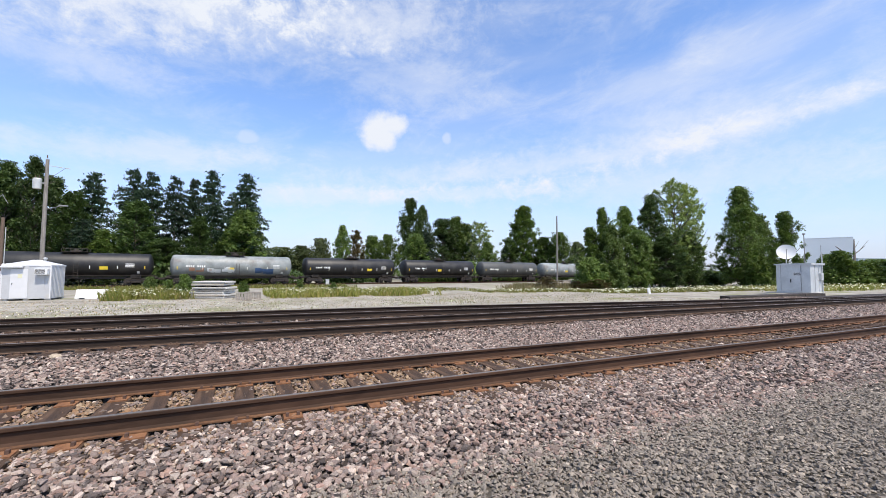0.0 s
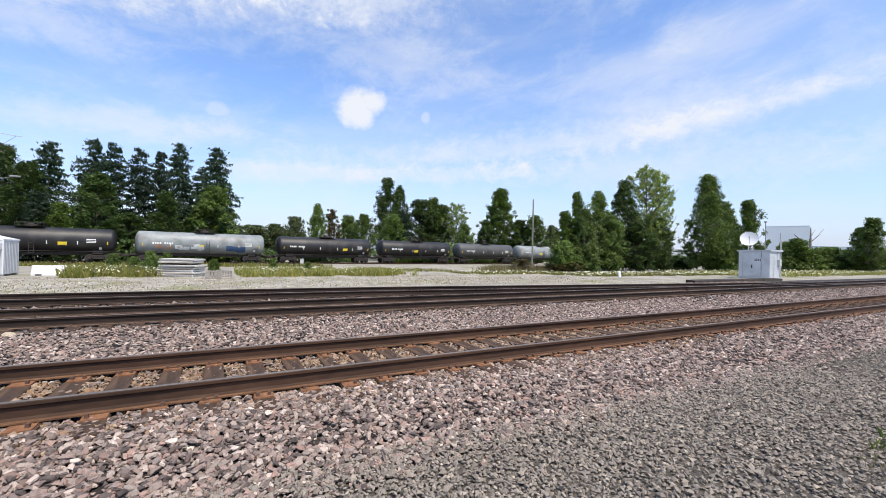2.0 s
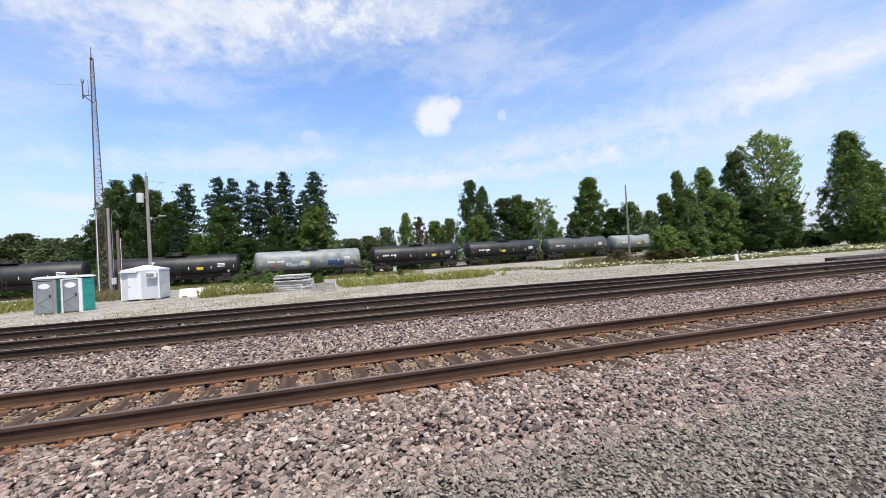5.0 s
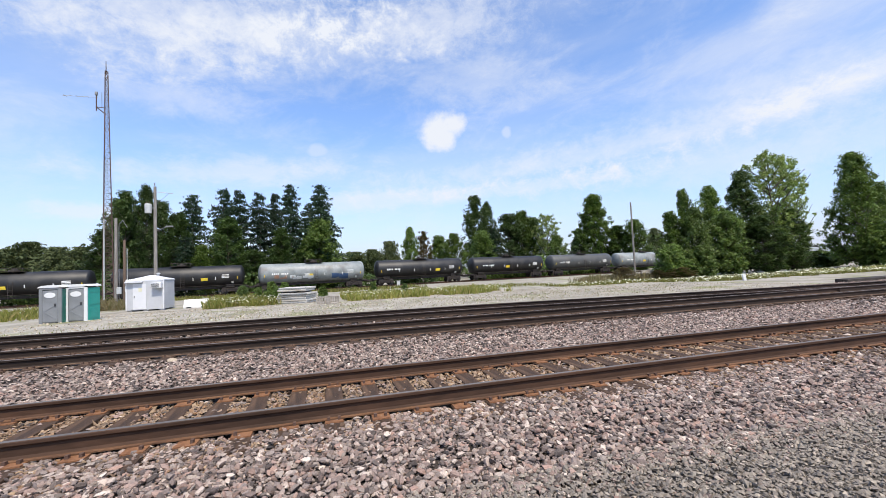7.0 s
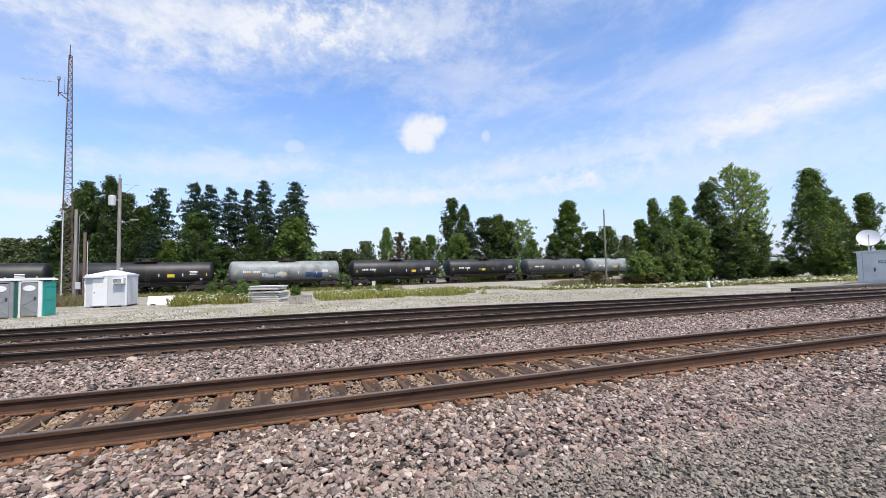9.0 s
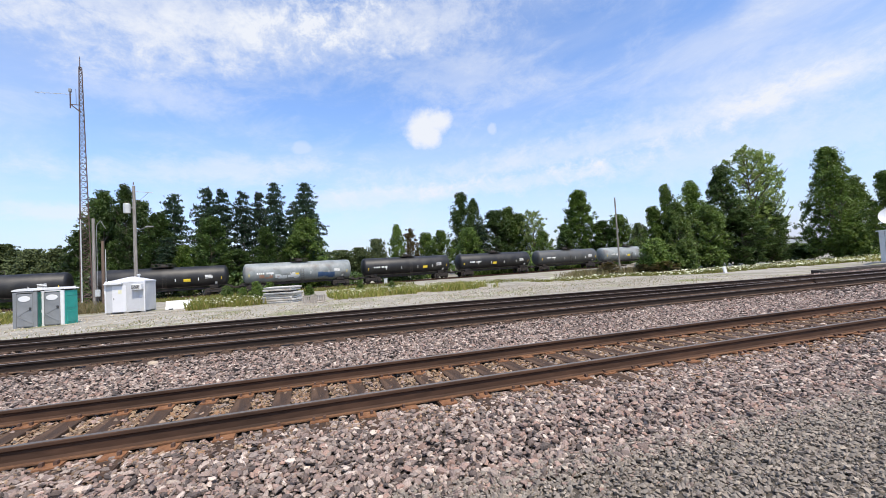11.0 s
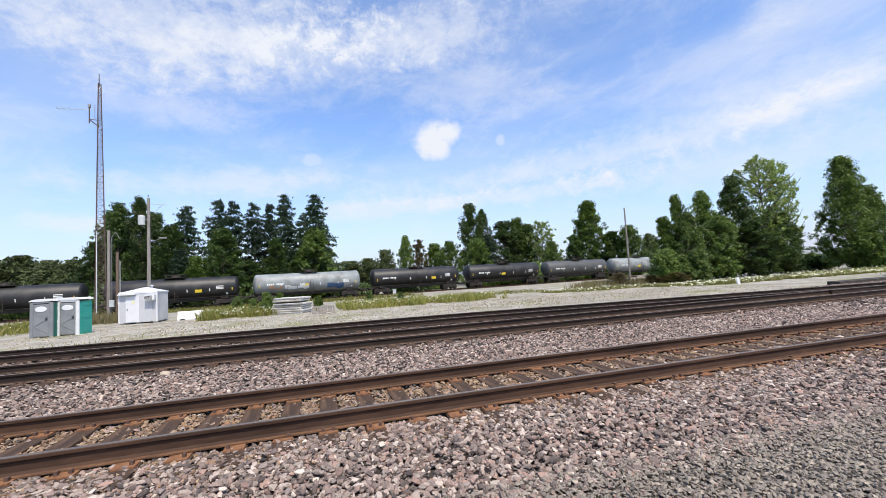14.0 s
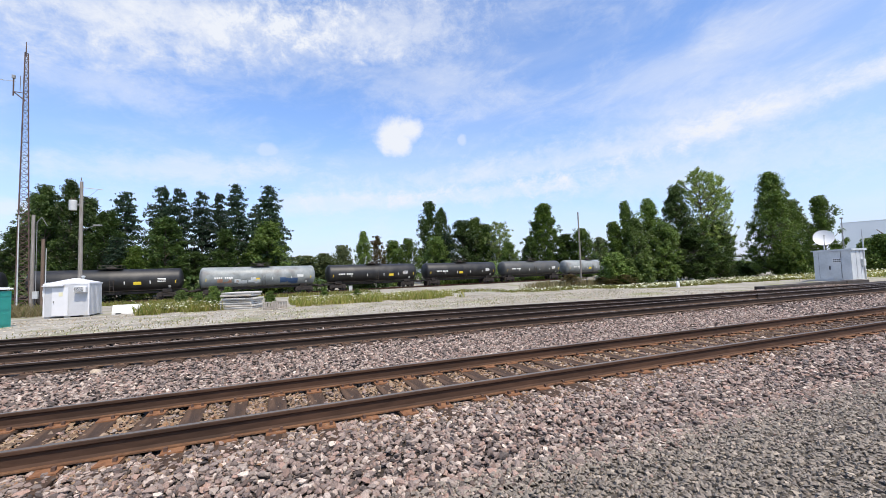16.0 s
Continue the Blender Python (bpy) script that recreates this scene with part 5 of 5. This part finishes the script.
# ---- portable toilets ----
def toilet(x, y, z, side_mat, front_mat, label, turn):
    t = thing("portable_toilet", x, y, z, label, "portable toilet", "pair of portable toilets", turn=turn)
    w, h = 1.10, 2.02
    part("base", box(0, 0, 0.06, w + 0.04, w + 0.08, 0.12, 0.02), M_GREYD, t)
    for sx in (-1, 1):
        wall = part("side_wall", box(sx * (w / 2 - 0.02), 0, 0.12 + h / 2 - 0.1, 0.05, w - 0.08, h - 0.1, 0.01), side_mat, t)
        for k in range(2):
            part("vent_panel", box(sx * (w / 2 + 0.012), 0, 0.55 + 0.78 * k, 0.02, w - 0.36, 0.60, 0.008), side_mat, wall)
        part("louvre", box(sx * (w / 2 + 0.012), 0, 1.80, 0.02, w - 0.3, 0.16, 0.006), side_mat, wall)
    part("back_wall", box(0, w / 2 - 0.02, 0.12 + h / 2 - 0.1, w - 0.08, 0.05, h - 0.1, 0.01), side_mat, t)
    part("front_frame", box(-w / 2 + 0.09, -w / 2, 0.12 + h / 2 - 0.08, 0.18, 0.08, h - 0.06, 0.02), front_mat, t)
    part("front_frame", box(w / 2 - 0.09, -w / 2, 0.12 + h / 2 - 0.08, 0.18, 0.08, h - 0.06, 0.02), front_mat, t)
    part("lintel", box(0, -w / 2, h + 0.01, w - 0.36, 0.08, 0.12, 0.02), front_mat, t)
    door = part("door", box(0, -w / 2 - 0.03, 1.05, 0.76, 0.05, 1.78, 0.05), M_TOILG, t, "grey moulded door with a white oval")
    ov = lathe([(0.02, -0.012), (0.235, -0.012), (0.25, 0), (0.235, 0.012), (0.02, 0.012)], 28)
    bmesh.ops.transform(ov, matrix=Matrix.Diagonal((1.12, 0.62, 1, 1)), verts=ov.verts)
    bmesh.ops.transform(ov, matrix=pose(0, -w / 2 - 0.066, 1.66, 90, 0, 0), verts=ov.verts)
    part("sign", ov, M_TWHITE, door, "blank white oval sign")
    for a, zc in ((32, 0.55), (-32, 0.95)):
        bar = box(0, 0, 0, 0.72, 0.02, 0.05, 0.008, turn=pose(0, 0, 0, 0, a, 0))
        bmesh.ops.translate(bar, verts=bar.verts, vec=(0, -w / 2 - 0.062, zc))
        part("moulding", bar, M_TOILG, door)
    part("latch", box(0.27, -w / 2 - 0.075, 1.12, 0.09, 0.05, 0.16, 0.012), M_GLASS, door)
    bm = bmesh.new()
    ring = []
    for k in range(9):
        a = math.pi * k / 8
        ring.append((-(w / 2 + 0.05) * math.cos(a), 0.14 * math.sin(a) ** 0.8))
    lo = [bm.verts.new((q, -w / 2 - 0.07, zz)) for q, zz in ring]
    hi = [bm.verts.new((q, w / 2 + 0.05, zz * 0.9)) for q, zz in ring]
    for k in range(8):
        bm.faces.new((lo[k], lo[k + 1], hi[k + 1], hi[k]))
    bm.faces.new(lo[::-1]), bm.faces.new(hi), bm.faces.new((lo[0], hi[0], hi[-1], lo[-1]))
    bmesh.ops.recalc_face_normals(bm, faces=bm.faces)
    part("roof", bm, M_TWHITE, t, m=pose(0, 0, h + 0.06))
    part("vent_pipe", rod((w / 2 - 0.1, w / 2 - 0.1, h), (w / 2 - 0.1, w / 2 - 0.1, h + 0.20), 0.05, n=10), M_TWHITE, t)
    return t


toilet(-14.87, 28.35, -0.50, M_GREEN, M_TOILG, "grey portable toilet with dark green sides and white roof", -6)
toilet(-13.78, 28.55, -0.50, M_TEAL, M_TWHITE, "grey and white portable toilet with teal sides", -6)


# ---- poles and tower ----
def tower(x, y, z, h):
    t = thing("radio_tower", x, y, z, "tall rusty three-legged lattice radio mast", "tower")
    def leg(k, s):
        r = 0.46 * (1 - s) + 0.15
        a = 0.4 + k * 2.0944
        return Vector((r * math.cos(a), r * math.sin(a), s * h))
    for k in range(3):
        part("leg", rod(leg(k, 0), leg(k, 1), 0.055, 0.04, 6), M_TOWER, t)
    n = 40
    for k in range(3):
        for i in range(n):
            a, b = i / n, (i + 1) / n
            part("brace", rod(leg(k, a), leg((k + 1) % 3, b), 0.026, n=4, cap=False), M_TOWER, t)
            part("strut", rod(leg(k, b), leg((k + 1) % 3, b), 0.022, n=4, cap=False), M_TOWER, t)
    part("top_mast", rod((0, 0, h - 0.3), (0, 0, h + 1.1), 0.05, 0.03, 6), M_TOWER, t)
    bm = rod((0, 0, h - 4.6), (-0.75, -0.2, h - 3.9), 0.05, n=6)
    rod((0, 0, h - 3.9), (-0.75, -0.2, h - 3.9), 0.04, n=6, bm=bm)
    rod((-0.75, -0.2, h - 4.3), (-0.75, -0.2, h - 2.6), 0.055, n=6, bm=bm)
    rod((-0.32, -0.1, h - 3.9), (-0.32, -0.1, h - 2.3), 0.02, n=6, bm=bm)
    arm = part("side_arm", bm, M_TOWER, t)
    an = rod((-3.6, -0.2, h - 2.9), (-0.6, -0.2, h - 2.9), 0.025, 0.025, n=6)
    for k, xx in enumerate((-3.4, -2.9, -2.4, -1.9, -1.5, -1.1)):
        rod((xx, -0.5 + 0.03 * k, h - 2.9), (xx, 0.1 - 0.03 * k, h - 2.9), 0.014, n=5, bm=an)
    part("yagi_antenna", an, M_GALV, arm, "slim pale rod antenna")
    part("antenna_box", box(-0.75, -0.2, h - 2.5, 0.22, 0.22, 0.34, 0.04), M_GREYD, arm)
    return t


tower(-21.8, 49.2, ground_z(-21.8, 49.2), 24.4)


def pole(name, x, y, h, r0, r1, material, label, lean=0.0):
    z = ground_z(x, y) - 0.3
    t = thing(name, x, y, z, label, "pole", "poles by the shed" if x < 0 else "")
    bm = rod((0, 0, 0), (lean * h * 0.5, 0, h * 0.5 + 0.3), r0, (r0 + r1) / 2, 12)
    rod((lean * h * 0.5, 0, h * 0.5 + 0.3), (lean * h, 0, h + 0.3), (r0 + r1) / 2, r1, 12, bm)
    part("shaft", bm, material, t, smooth=False)
    return t


up = pole("utility_pole", -15.43, 43.45, 11.10, 0.165, 0.12, M_POLE, "tall weathered wooden utility pole with transformer")
tr = lathe([(0.05, 0), (0.27, 0.02), (0.28, 0.80), (0.25, 0.86), (0.06, 0.90)], 20)
can = part("transformer", tr, M_GALV, up, "pale grey transformer can", m=pose(-0.52, -0.1, 8.9), smooth=False)
part("bracket", box(-0.2, -0.05, 9.4, 0.4, 0.08, 0.12, 0.01), M_GREYD, up)
for hx in (-0.12, 0.12):
    part("bushing", rod((hx, 0, 0.88), (hx, 0, 1.1), 0.035, 0.02, 8), M_POLED, can)
bm = rod((0, 0, 10.9), (1.5, -0.1, 10.75), 0.03, n=6)
part("arm", bm, M_GALV, up)
part("wire", rod((1.2, -0.1, 10.78), (0.05, 0, 9.7), 0.012, n=4), M_POLED, up)
lamp_arm = rod((0.1, 0, 7.3), (1.1, -0.3, 7.6), 0.03, n=6)
yl = part("lamp_arm", lamp_arm, M_GREYD, up)
part("lamp_head", box(1.25, -0.35, 7.62, 0.6, 0.26, 0.12, 0.05), M_GREYD, yl)
part("insulator", rod((-0.02, 0, 11.5), (-0.02, 0, 11.75), 0.05, 0.03, 8), M_POLED, up)
gp = pole("service_pole", -18.31, 42.95, 8.1, 0.14, 0.11, M_POLE, "grey wooden service pole with conduit and meter box")
part("conduit", rod((0.25, -0.05, 0.3), (0.25, -0.05, 7.8), 0.022, n=8), M_GREYD, gp)
bm = rod((0.25, -0.05, 7.8), (0.55, -0.05, 8.2), 0.022, n=6)
rod((0.55, -0.05, 8.2), (0.9, -0.05, 7.5), 0.02, n=6, bm=bm)
part("weather_head", bm, M_GREYD, gp)
part("meter_box", box(0.32, -0.22, 1.9, 0.34, 0.2, 0.6, 0.03), M_GALV, gp)
bp = pole("stub_pole", -17.37, 42.23, 6.05, 0.13, 0.11, M_POLED, "dark brown wooden stub pole with pale conduit")
part("conduit", rod((0.22, -0.06, 0.3), (0.22, -0.06, 5.6), 0.028, n=8), M_GALV, bp)
part("switch_box", box(0.28, -0.2, 2.0, 0.3, 0.18, 0.5, 0.03), M_TWHITE, bp)
wp = pole("steel_pipe_mast", -19.97, 44.64, 8.3, 0.05, 0.04, M_GALV, "thin pale galvanised pipe mast")
pole("old_utility_pole", 41.95, 48.84, 10.79, 0.13, 0.10, M_POLE, "bare grey wooden pole beside a heap of timber")


# ---- clutter in the yard ----
def stack(x, y, turn):
    """Concrete crossing panels lying on one another."""
    rng = random.Random(3)
    t = thing("panel_stack", x, y, ground_z(x, y), "stack of pale weathered concrete crossing panels on the gravel", "panel stack", turn=turn)
    for k in range(7):
        top = k >= 5
        m = pose(rng.uniform(-0.12, 0.12), rng.uniform(-0.1, 0.1), 0.03 + k * 0.165 + (0.09 if top else 0), 0, 0, rng.uniform(-2, 2))
        slab = part("panel", box(0, 0, 0.065, 2.35 if not top else 2.2, 1.9, 0.13, 0.02), M_CONC, t, m=m)
        part("edge_strip", box(0, -0.955, 0.065, 2.2, 0.025, 0.07, 0.005), M_OLDWOOD if k % 2 else M_GREYD, slab)
    for sx in (-0.8, 0, 0.8):
        part("spacer", box(sx, -0.2, 0.03 + 5 * 0.165 + 0.04, 0.28, 1.4, 0.09, 0.01), M_DARKWOOD, t, "dark timber spacer")


stack(-2.5, 34.2, -20)


def barrier(x, y, w, turn):
    t = thing("concrete_barrier", x, y, ground_z(x, y), "low white-painted concrete block in the weeds", "barrier", turn=turn)
    part("block", extrude_yz([(-0.38, 0), (-0.38, 0.12), (-0.22, 0.3), (-0.14, 0.66), (0.14, 0.66), (0.22, 0.3), (0.38, 0.12), (0.38, 0)], -w / 2, w / 2), M_WBLOCK, t)
    # dark slabs on the face paint the shade of lifting notches, none is cut
    for sx in (-0.5, 0.5):
        part("lifting_notch", box(sx, -0.385, 0.05, 0.3, 0.02, 0.09), M_GLASS, t)


barrier(-10.2, 36.7, 1.75, 4)


def crate(x, y, turn):
    t = thing("pallet_crate", x, y, ground_z(x, y), "pale slatted timber crate standing on the gravel", "crate", turn=turn)
    for sy in (-0.45, 0.45):
        for k in range(6):
            part("slat", box(-0.55 + 0.22 * k, sy, 0.28, 0.15, 0.03, 0.5, 0.005), M_OLDWOOD, t)
        for zz in (0.08, 0.5):
            part("rail", box(0, sy * 0.93, zz, 1.3, 0.03, 0.09, 0.005), M_OLDWOOD, t)
    part("deck", box(0, 0, 0.05, 1.3, 0.85, 0.06, 0.01), M_OLDWOOD, t)


crate(-0.2, 30.4, -42)
for k, (x, y, turn, ln) in enumerate(((-4.8, 34.9, -15, 1.7), (-4.9, 35.2, -10, 1.5))):
    t = thing("timber_baulk", x, y, ground_z(x, y), "grey timber baulk lying in the weeds", "timber", "loose timbers", turn=turn)
    part("beam", box(0, 0, 0.10, ln, 0.24, 0.2, 0.02), M_OLDWOOD, t)
rng = random.Random(9)
for k in range(13):
    x, y = 38.6 + rng.uniform(-1.6, 2.0), 42.4 + rng.uniform(-0.9, 0.9)
    t = thing("timber_baulk", x, y, ground_z(x, y) + 0.17 * (k % 6), "old tie dumped on a low heap", "timber", "heap of old ties", turn=rng.uniform(-30, 35))
    part("beam", box(0, 0, 0.09, rng.uniform(1.8, 2.6), 0.22, 0.17, 0.015), M_OLDWOOD if k % 3 else M_DARKWOOD, t)
t = thing("white_marker", 33.5, 26.4, ground_z(33.5, 26.4), "small leaning white marker post by the drive", "marker")
part("post", box(0, 0, 0.26, 0.32, 0.12, 0.6, 0.03, turn=pose(0, 0, 0, 0, -12, 0)), M_TWHITE, t)
t = thing("white_marker", 10.5, 64.6, ground_z(10.5, 64.6), "small pale post beside the siding", "marker")
part("post", box(0, 0, 0.45, 0.5, 0.3, 0.95, 0.04), M_GALV, t)
part("cap", box(0, 0, 0.96, 0.6, 0.4, 0.1, 0.03), M_GALV, t)
t = thing("stray_rock", -3.30, 10.05, -0.06, "large pale rock lying on the ballast", "rock")
rk = bmesh.new()
bmesh.ops.create_icosphere(rk, subdivisions=2, radius=0.085)
for q in rk.verts:
    q.co = Vector((q.co.x * 1.25, q.co.y * 0.9, q.co.z * 0.7)) * (1 + 0.25 * noise.noise(q.co * 9))
part("rock", rk, M_SAND, t, m=pose(0, 0, 0.05))

# dark timbers stacked along the third track
for k in range(8):
    x = 31.8 + (k % 4) * 3.3
    t = thing("bridge_timber", x, 17.55 + 0.36 * (k // 4), -0.32 + 0.0, "long black creosoted timber lying beside the track", "timber", "row of black timbers", turn=rng.uniform(-0.6, 0.6))
    part("beam", box(0, 0, 0.19 if k < 4 else 0.21, 3.2, 0.34, 0.24, 0.02), M_DARKWOOD, t)
    for sx in (-1.4, 1.4):
        part("bearer", box(sx, 0, 0.04, 0.2, 0.36, 0.10, 0.01), M_DARKWOOD, t)


# ---- signal bungalow ----
BX, BY, BZ = 44.8, 18.95, -0.20
pad = thing("gravel_pad", BX + 1.5, BY + 1.4, BZ, "raised pale gravel pad under the equipment house", "pad", kind="structure")
part("fill", lathe([(3.4, -0.35), (2.5, 0.0), (0.02, 0.01)], 24), M_YARD, pad)
t = thing("equipment_house", BX + 0.95, BY + 1.30, BZ, "grey aluminium railway equipment house beside the tracks", "equipment house")
W, L, H = 2.6, 2.15, 2.45
part("plinth", box(0, 0, 0.07, L + 0.1, W + 0.1, 0.14, 0.02), M_CONC, t)
part("body", box(0, 0, 0.14 + H / 2, L, W, H, 0.02), M_GREY, t)
rb = bmesh.new()
rv = [rb.verts.new(c) for c in ((-L / 2 - 0.12, -W / 2 - 0.12, 0), (L / 2 + 0.12, -W / 2 - 0.12, 0), (L / 2 + 0.12, W / 2 + 0.12, 0), (-L / 2 - 0.12, W / 2 + 0.12, 0))]
ru = [rb.verts.new((q.co.x, q.co.y, 0.10 + (0.06 if q.co.y < 0 else 0.0))) for q in rv]
for i in range(4):
    rb.faces.new((rv[i], rv[(i + 1) % 4], ru[(i + 1) % 4], ru[i]))
rb.faces.new(ru), rb.faces.new(rv[::-1])
part("roof", rb, M_GREY, t, m=pose(0, 0, 0.14 + H))
door = part("door", box(-L / 2 - 0.02, 0.15, 1.42, 0.04, 1.5, 2.3, 0.012), M_GREY, t)
part("door_handle", box(-L / 2 - 0.07, 0.15, 1.15, 0.07, 0.08, 0.32, 0.015), M_GLASS, door)
sign = part("sign", box(-L / 2 - 0.05, -0.35, 1.78, 0.012, 0.62, 0.34, 0.003), M_TWHITE, door, "white plate with two dark lines of writing")
for zz in (1.70, 1.85):
    for k in range(4):
        part("bar", box(-L / 2 - 0.06, -0.35 - 0.21 + 0.14 * k, zz, 0.01, 0.10, 0.09), M_GLASS, sign)
for yy, ww in ((-0.62, 0.02), (0.92, 0.02)):
    part("seam", box(-L / 2 - 0.012, yy, 1.42, 0.03, ww, 2.36), M_GREYD, t)
for xx in (-0.32, 0.32):
    part("seam", box(xx, -W / 2 - 0.012, 1.42, 0.02, 0.03, 2.4), M_GREY, t)
part("meter_box", box(0.55, -W / 2 - 0.1, 1.55, 0.4, 0.2, 0.6, 0.03), M_GALV, t)
part("conduit", rod((0.85, -W / 2 - 0.06, 0.1), (0.85, -W / 2 - 0.06, 3.8), 0.05, n=8), M_GALV, t)
part("whip_antenna", rod((0.90, -W / 2, 2.65), (0.90, -W / 2, 4.4), 0.02, n=6), M_GREYD, t)
dish = thing("satellite_dish", BX + 1.05, BY + 2.3, BZ + 0.14 + H + 0.11, "white satellite dish on a short mast", "satellite dish")
prof = [(0.03 + 0.70 * k / 10, 0.16 * (k / 10) ** 2) for k in range(11)]
db = lathe(prof + [(r, h - 0.03) for r, h in prof[::-1]], 36)
dp = part("reflector", db, M_TWHITE, dish, m=pose(-0.2, -0.1, 1.10, 70, 0, -62))
part("mast", rod((0, 0, 0), (0, 0, 1.1), 0.05, n=10), M_GALV, dish)
part("foot", box(0, 0, 0.03, 0.5, 0.5, 0.06, 0.01), M_GALV, dish)
fb = rod((0, -0.75, 0.1), (0, -0.1, 0.72), 0.025, n=6)
box(0, -0.05, 0.75, 0.10, 0.10, 0.16, 0.02, fb)
part("feed_arm", fb, M_GREYD, dp)


# ---- far buildings ----
def hall(name, x, y, z, w, d, h, turn, material, roof_mat, label, bays):
    t = thing(name, x, y, z, label, "building", turn=turn)
    part("wall", box(0, 0, h / 2, w, d, h), material, t)
    part("roof", box(0, 0, h + 0.1, w + 0.1, d + 0.1, 0.2), roof_mat, t)
    for k in range(bays):
        part("seam", box(-w / 2 + (k + 0.5) * w / bays, -d / 2 - 0.05, h / 2, 0.25, 0.12, h), roof_mat, t)
    return t


hall("warehouse", 268, 106, -1.2, 18.4, 5, 20.9, -68, M_BLDG, M_BLDG, "tall plain white industrial hall in the distance", 0)
hall("warehouse", 352, 100, -1.2, 90, 30, 11.2, -28, M_BLDG2, M_BLDG2, "long low pale blue-grey shed in the distance", 9)
t = thing("dead_tree", 118.9, 42.6, ground_z(118.9, 42.6) - 0.1, "bare dead tree with two broken limbs", "tree")
bm = rod((0, 0, 0), (0.2, 0, 6.2), 0.36, 0.28, 8)
rod((0.2, 0, 6.2), (0.9, 0.2, 11.6), 0.28, 0.1, 8, bm)
rod((0.2, 0, 5.6), (-2.6, 1.4, 8.6), 0.2, 0.14, 7, bm)
rod((-2.6, 1.4, 8.6), (-3.8, 1.9, 9.6), 0.14, 0.08, 7, bm)
rod((0.5, 0.1, 7.6), (2.2, -1.3, 9.8), 0.14, 0.04, 6, bm)
rod((1.5, -0.7, 8.9), (2.4, -1.9, 11.2), 0.07, 0.02, 5, bm)
rod((0.6, 0.1, 9.0), (1.6, -0.4, 11.0), 0.08, 0.02, 5, bm)
bmesh.ops.scale(bm, vec=(0.9, 0.9, 0.86), verts=bm.verts)
part("trunk", bm, M_DEADW, t)
t = thing("steel_mast", 68.7, 29.7, ground_z(68.7, 29.7), "slim dark pole with a small head behind the equipment house", "pole")
part("shaft", rod((0, 0, 0), (0, 0, 7.5), 0.08, 0.05, 8), M_GREYD, t)
part("head", box(0, 0, 7.45, 0.3, 0.25, 0.2, 0.03), M_GREYD, t)


# the stones of the ballast that lie nearest, each on its own
rng = random.Random(77)
STONE_SHAPES = []
for k in range(10):
    bm = bmesh.new()
    bmesh.ops.create_icosphere(bm, subdivisions=1, radius=0.5)
    for q in bm.verts:
        q.co = Vector((q.co.x * 1.25, q.co.y * 0.92, q.co.z * 0.6)) * rng.uniform(0.74, 1.24)
    STONE_SHAPES.append(finish(bm, "stone", M_LOOSE))
for k in range(300):
    x, y, size = rng.uniform(-2.6, 5.2), rng.uniform(3.3, 4.5), rng.uniform(0.045, 0.085)
    part("stone", STONE_SHAPES[k % 10], None, bed, m=pose(x, y, bed_z(y) + 0.040 + 0.2 * size, rng.uniform(-25, 25), rng.uniform(-25, 25), rng.uniform(0, 360)) @ Matrix.Diagonal((size, size, size, 1)))
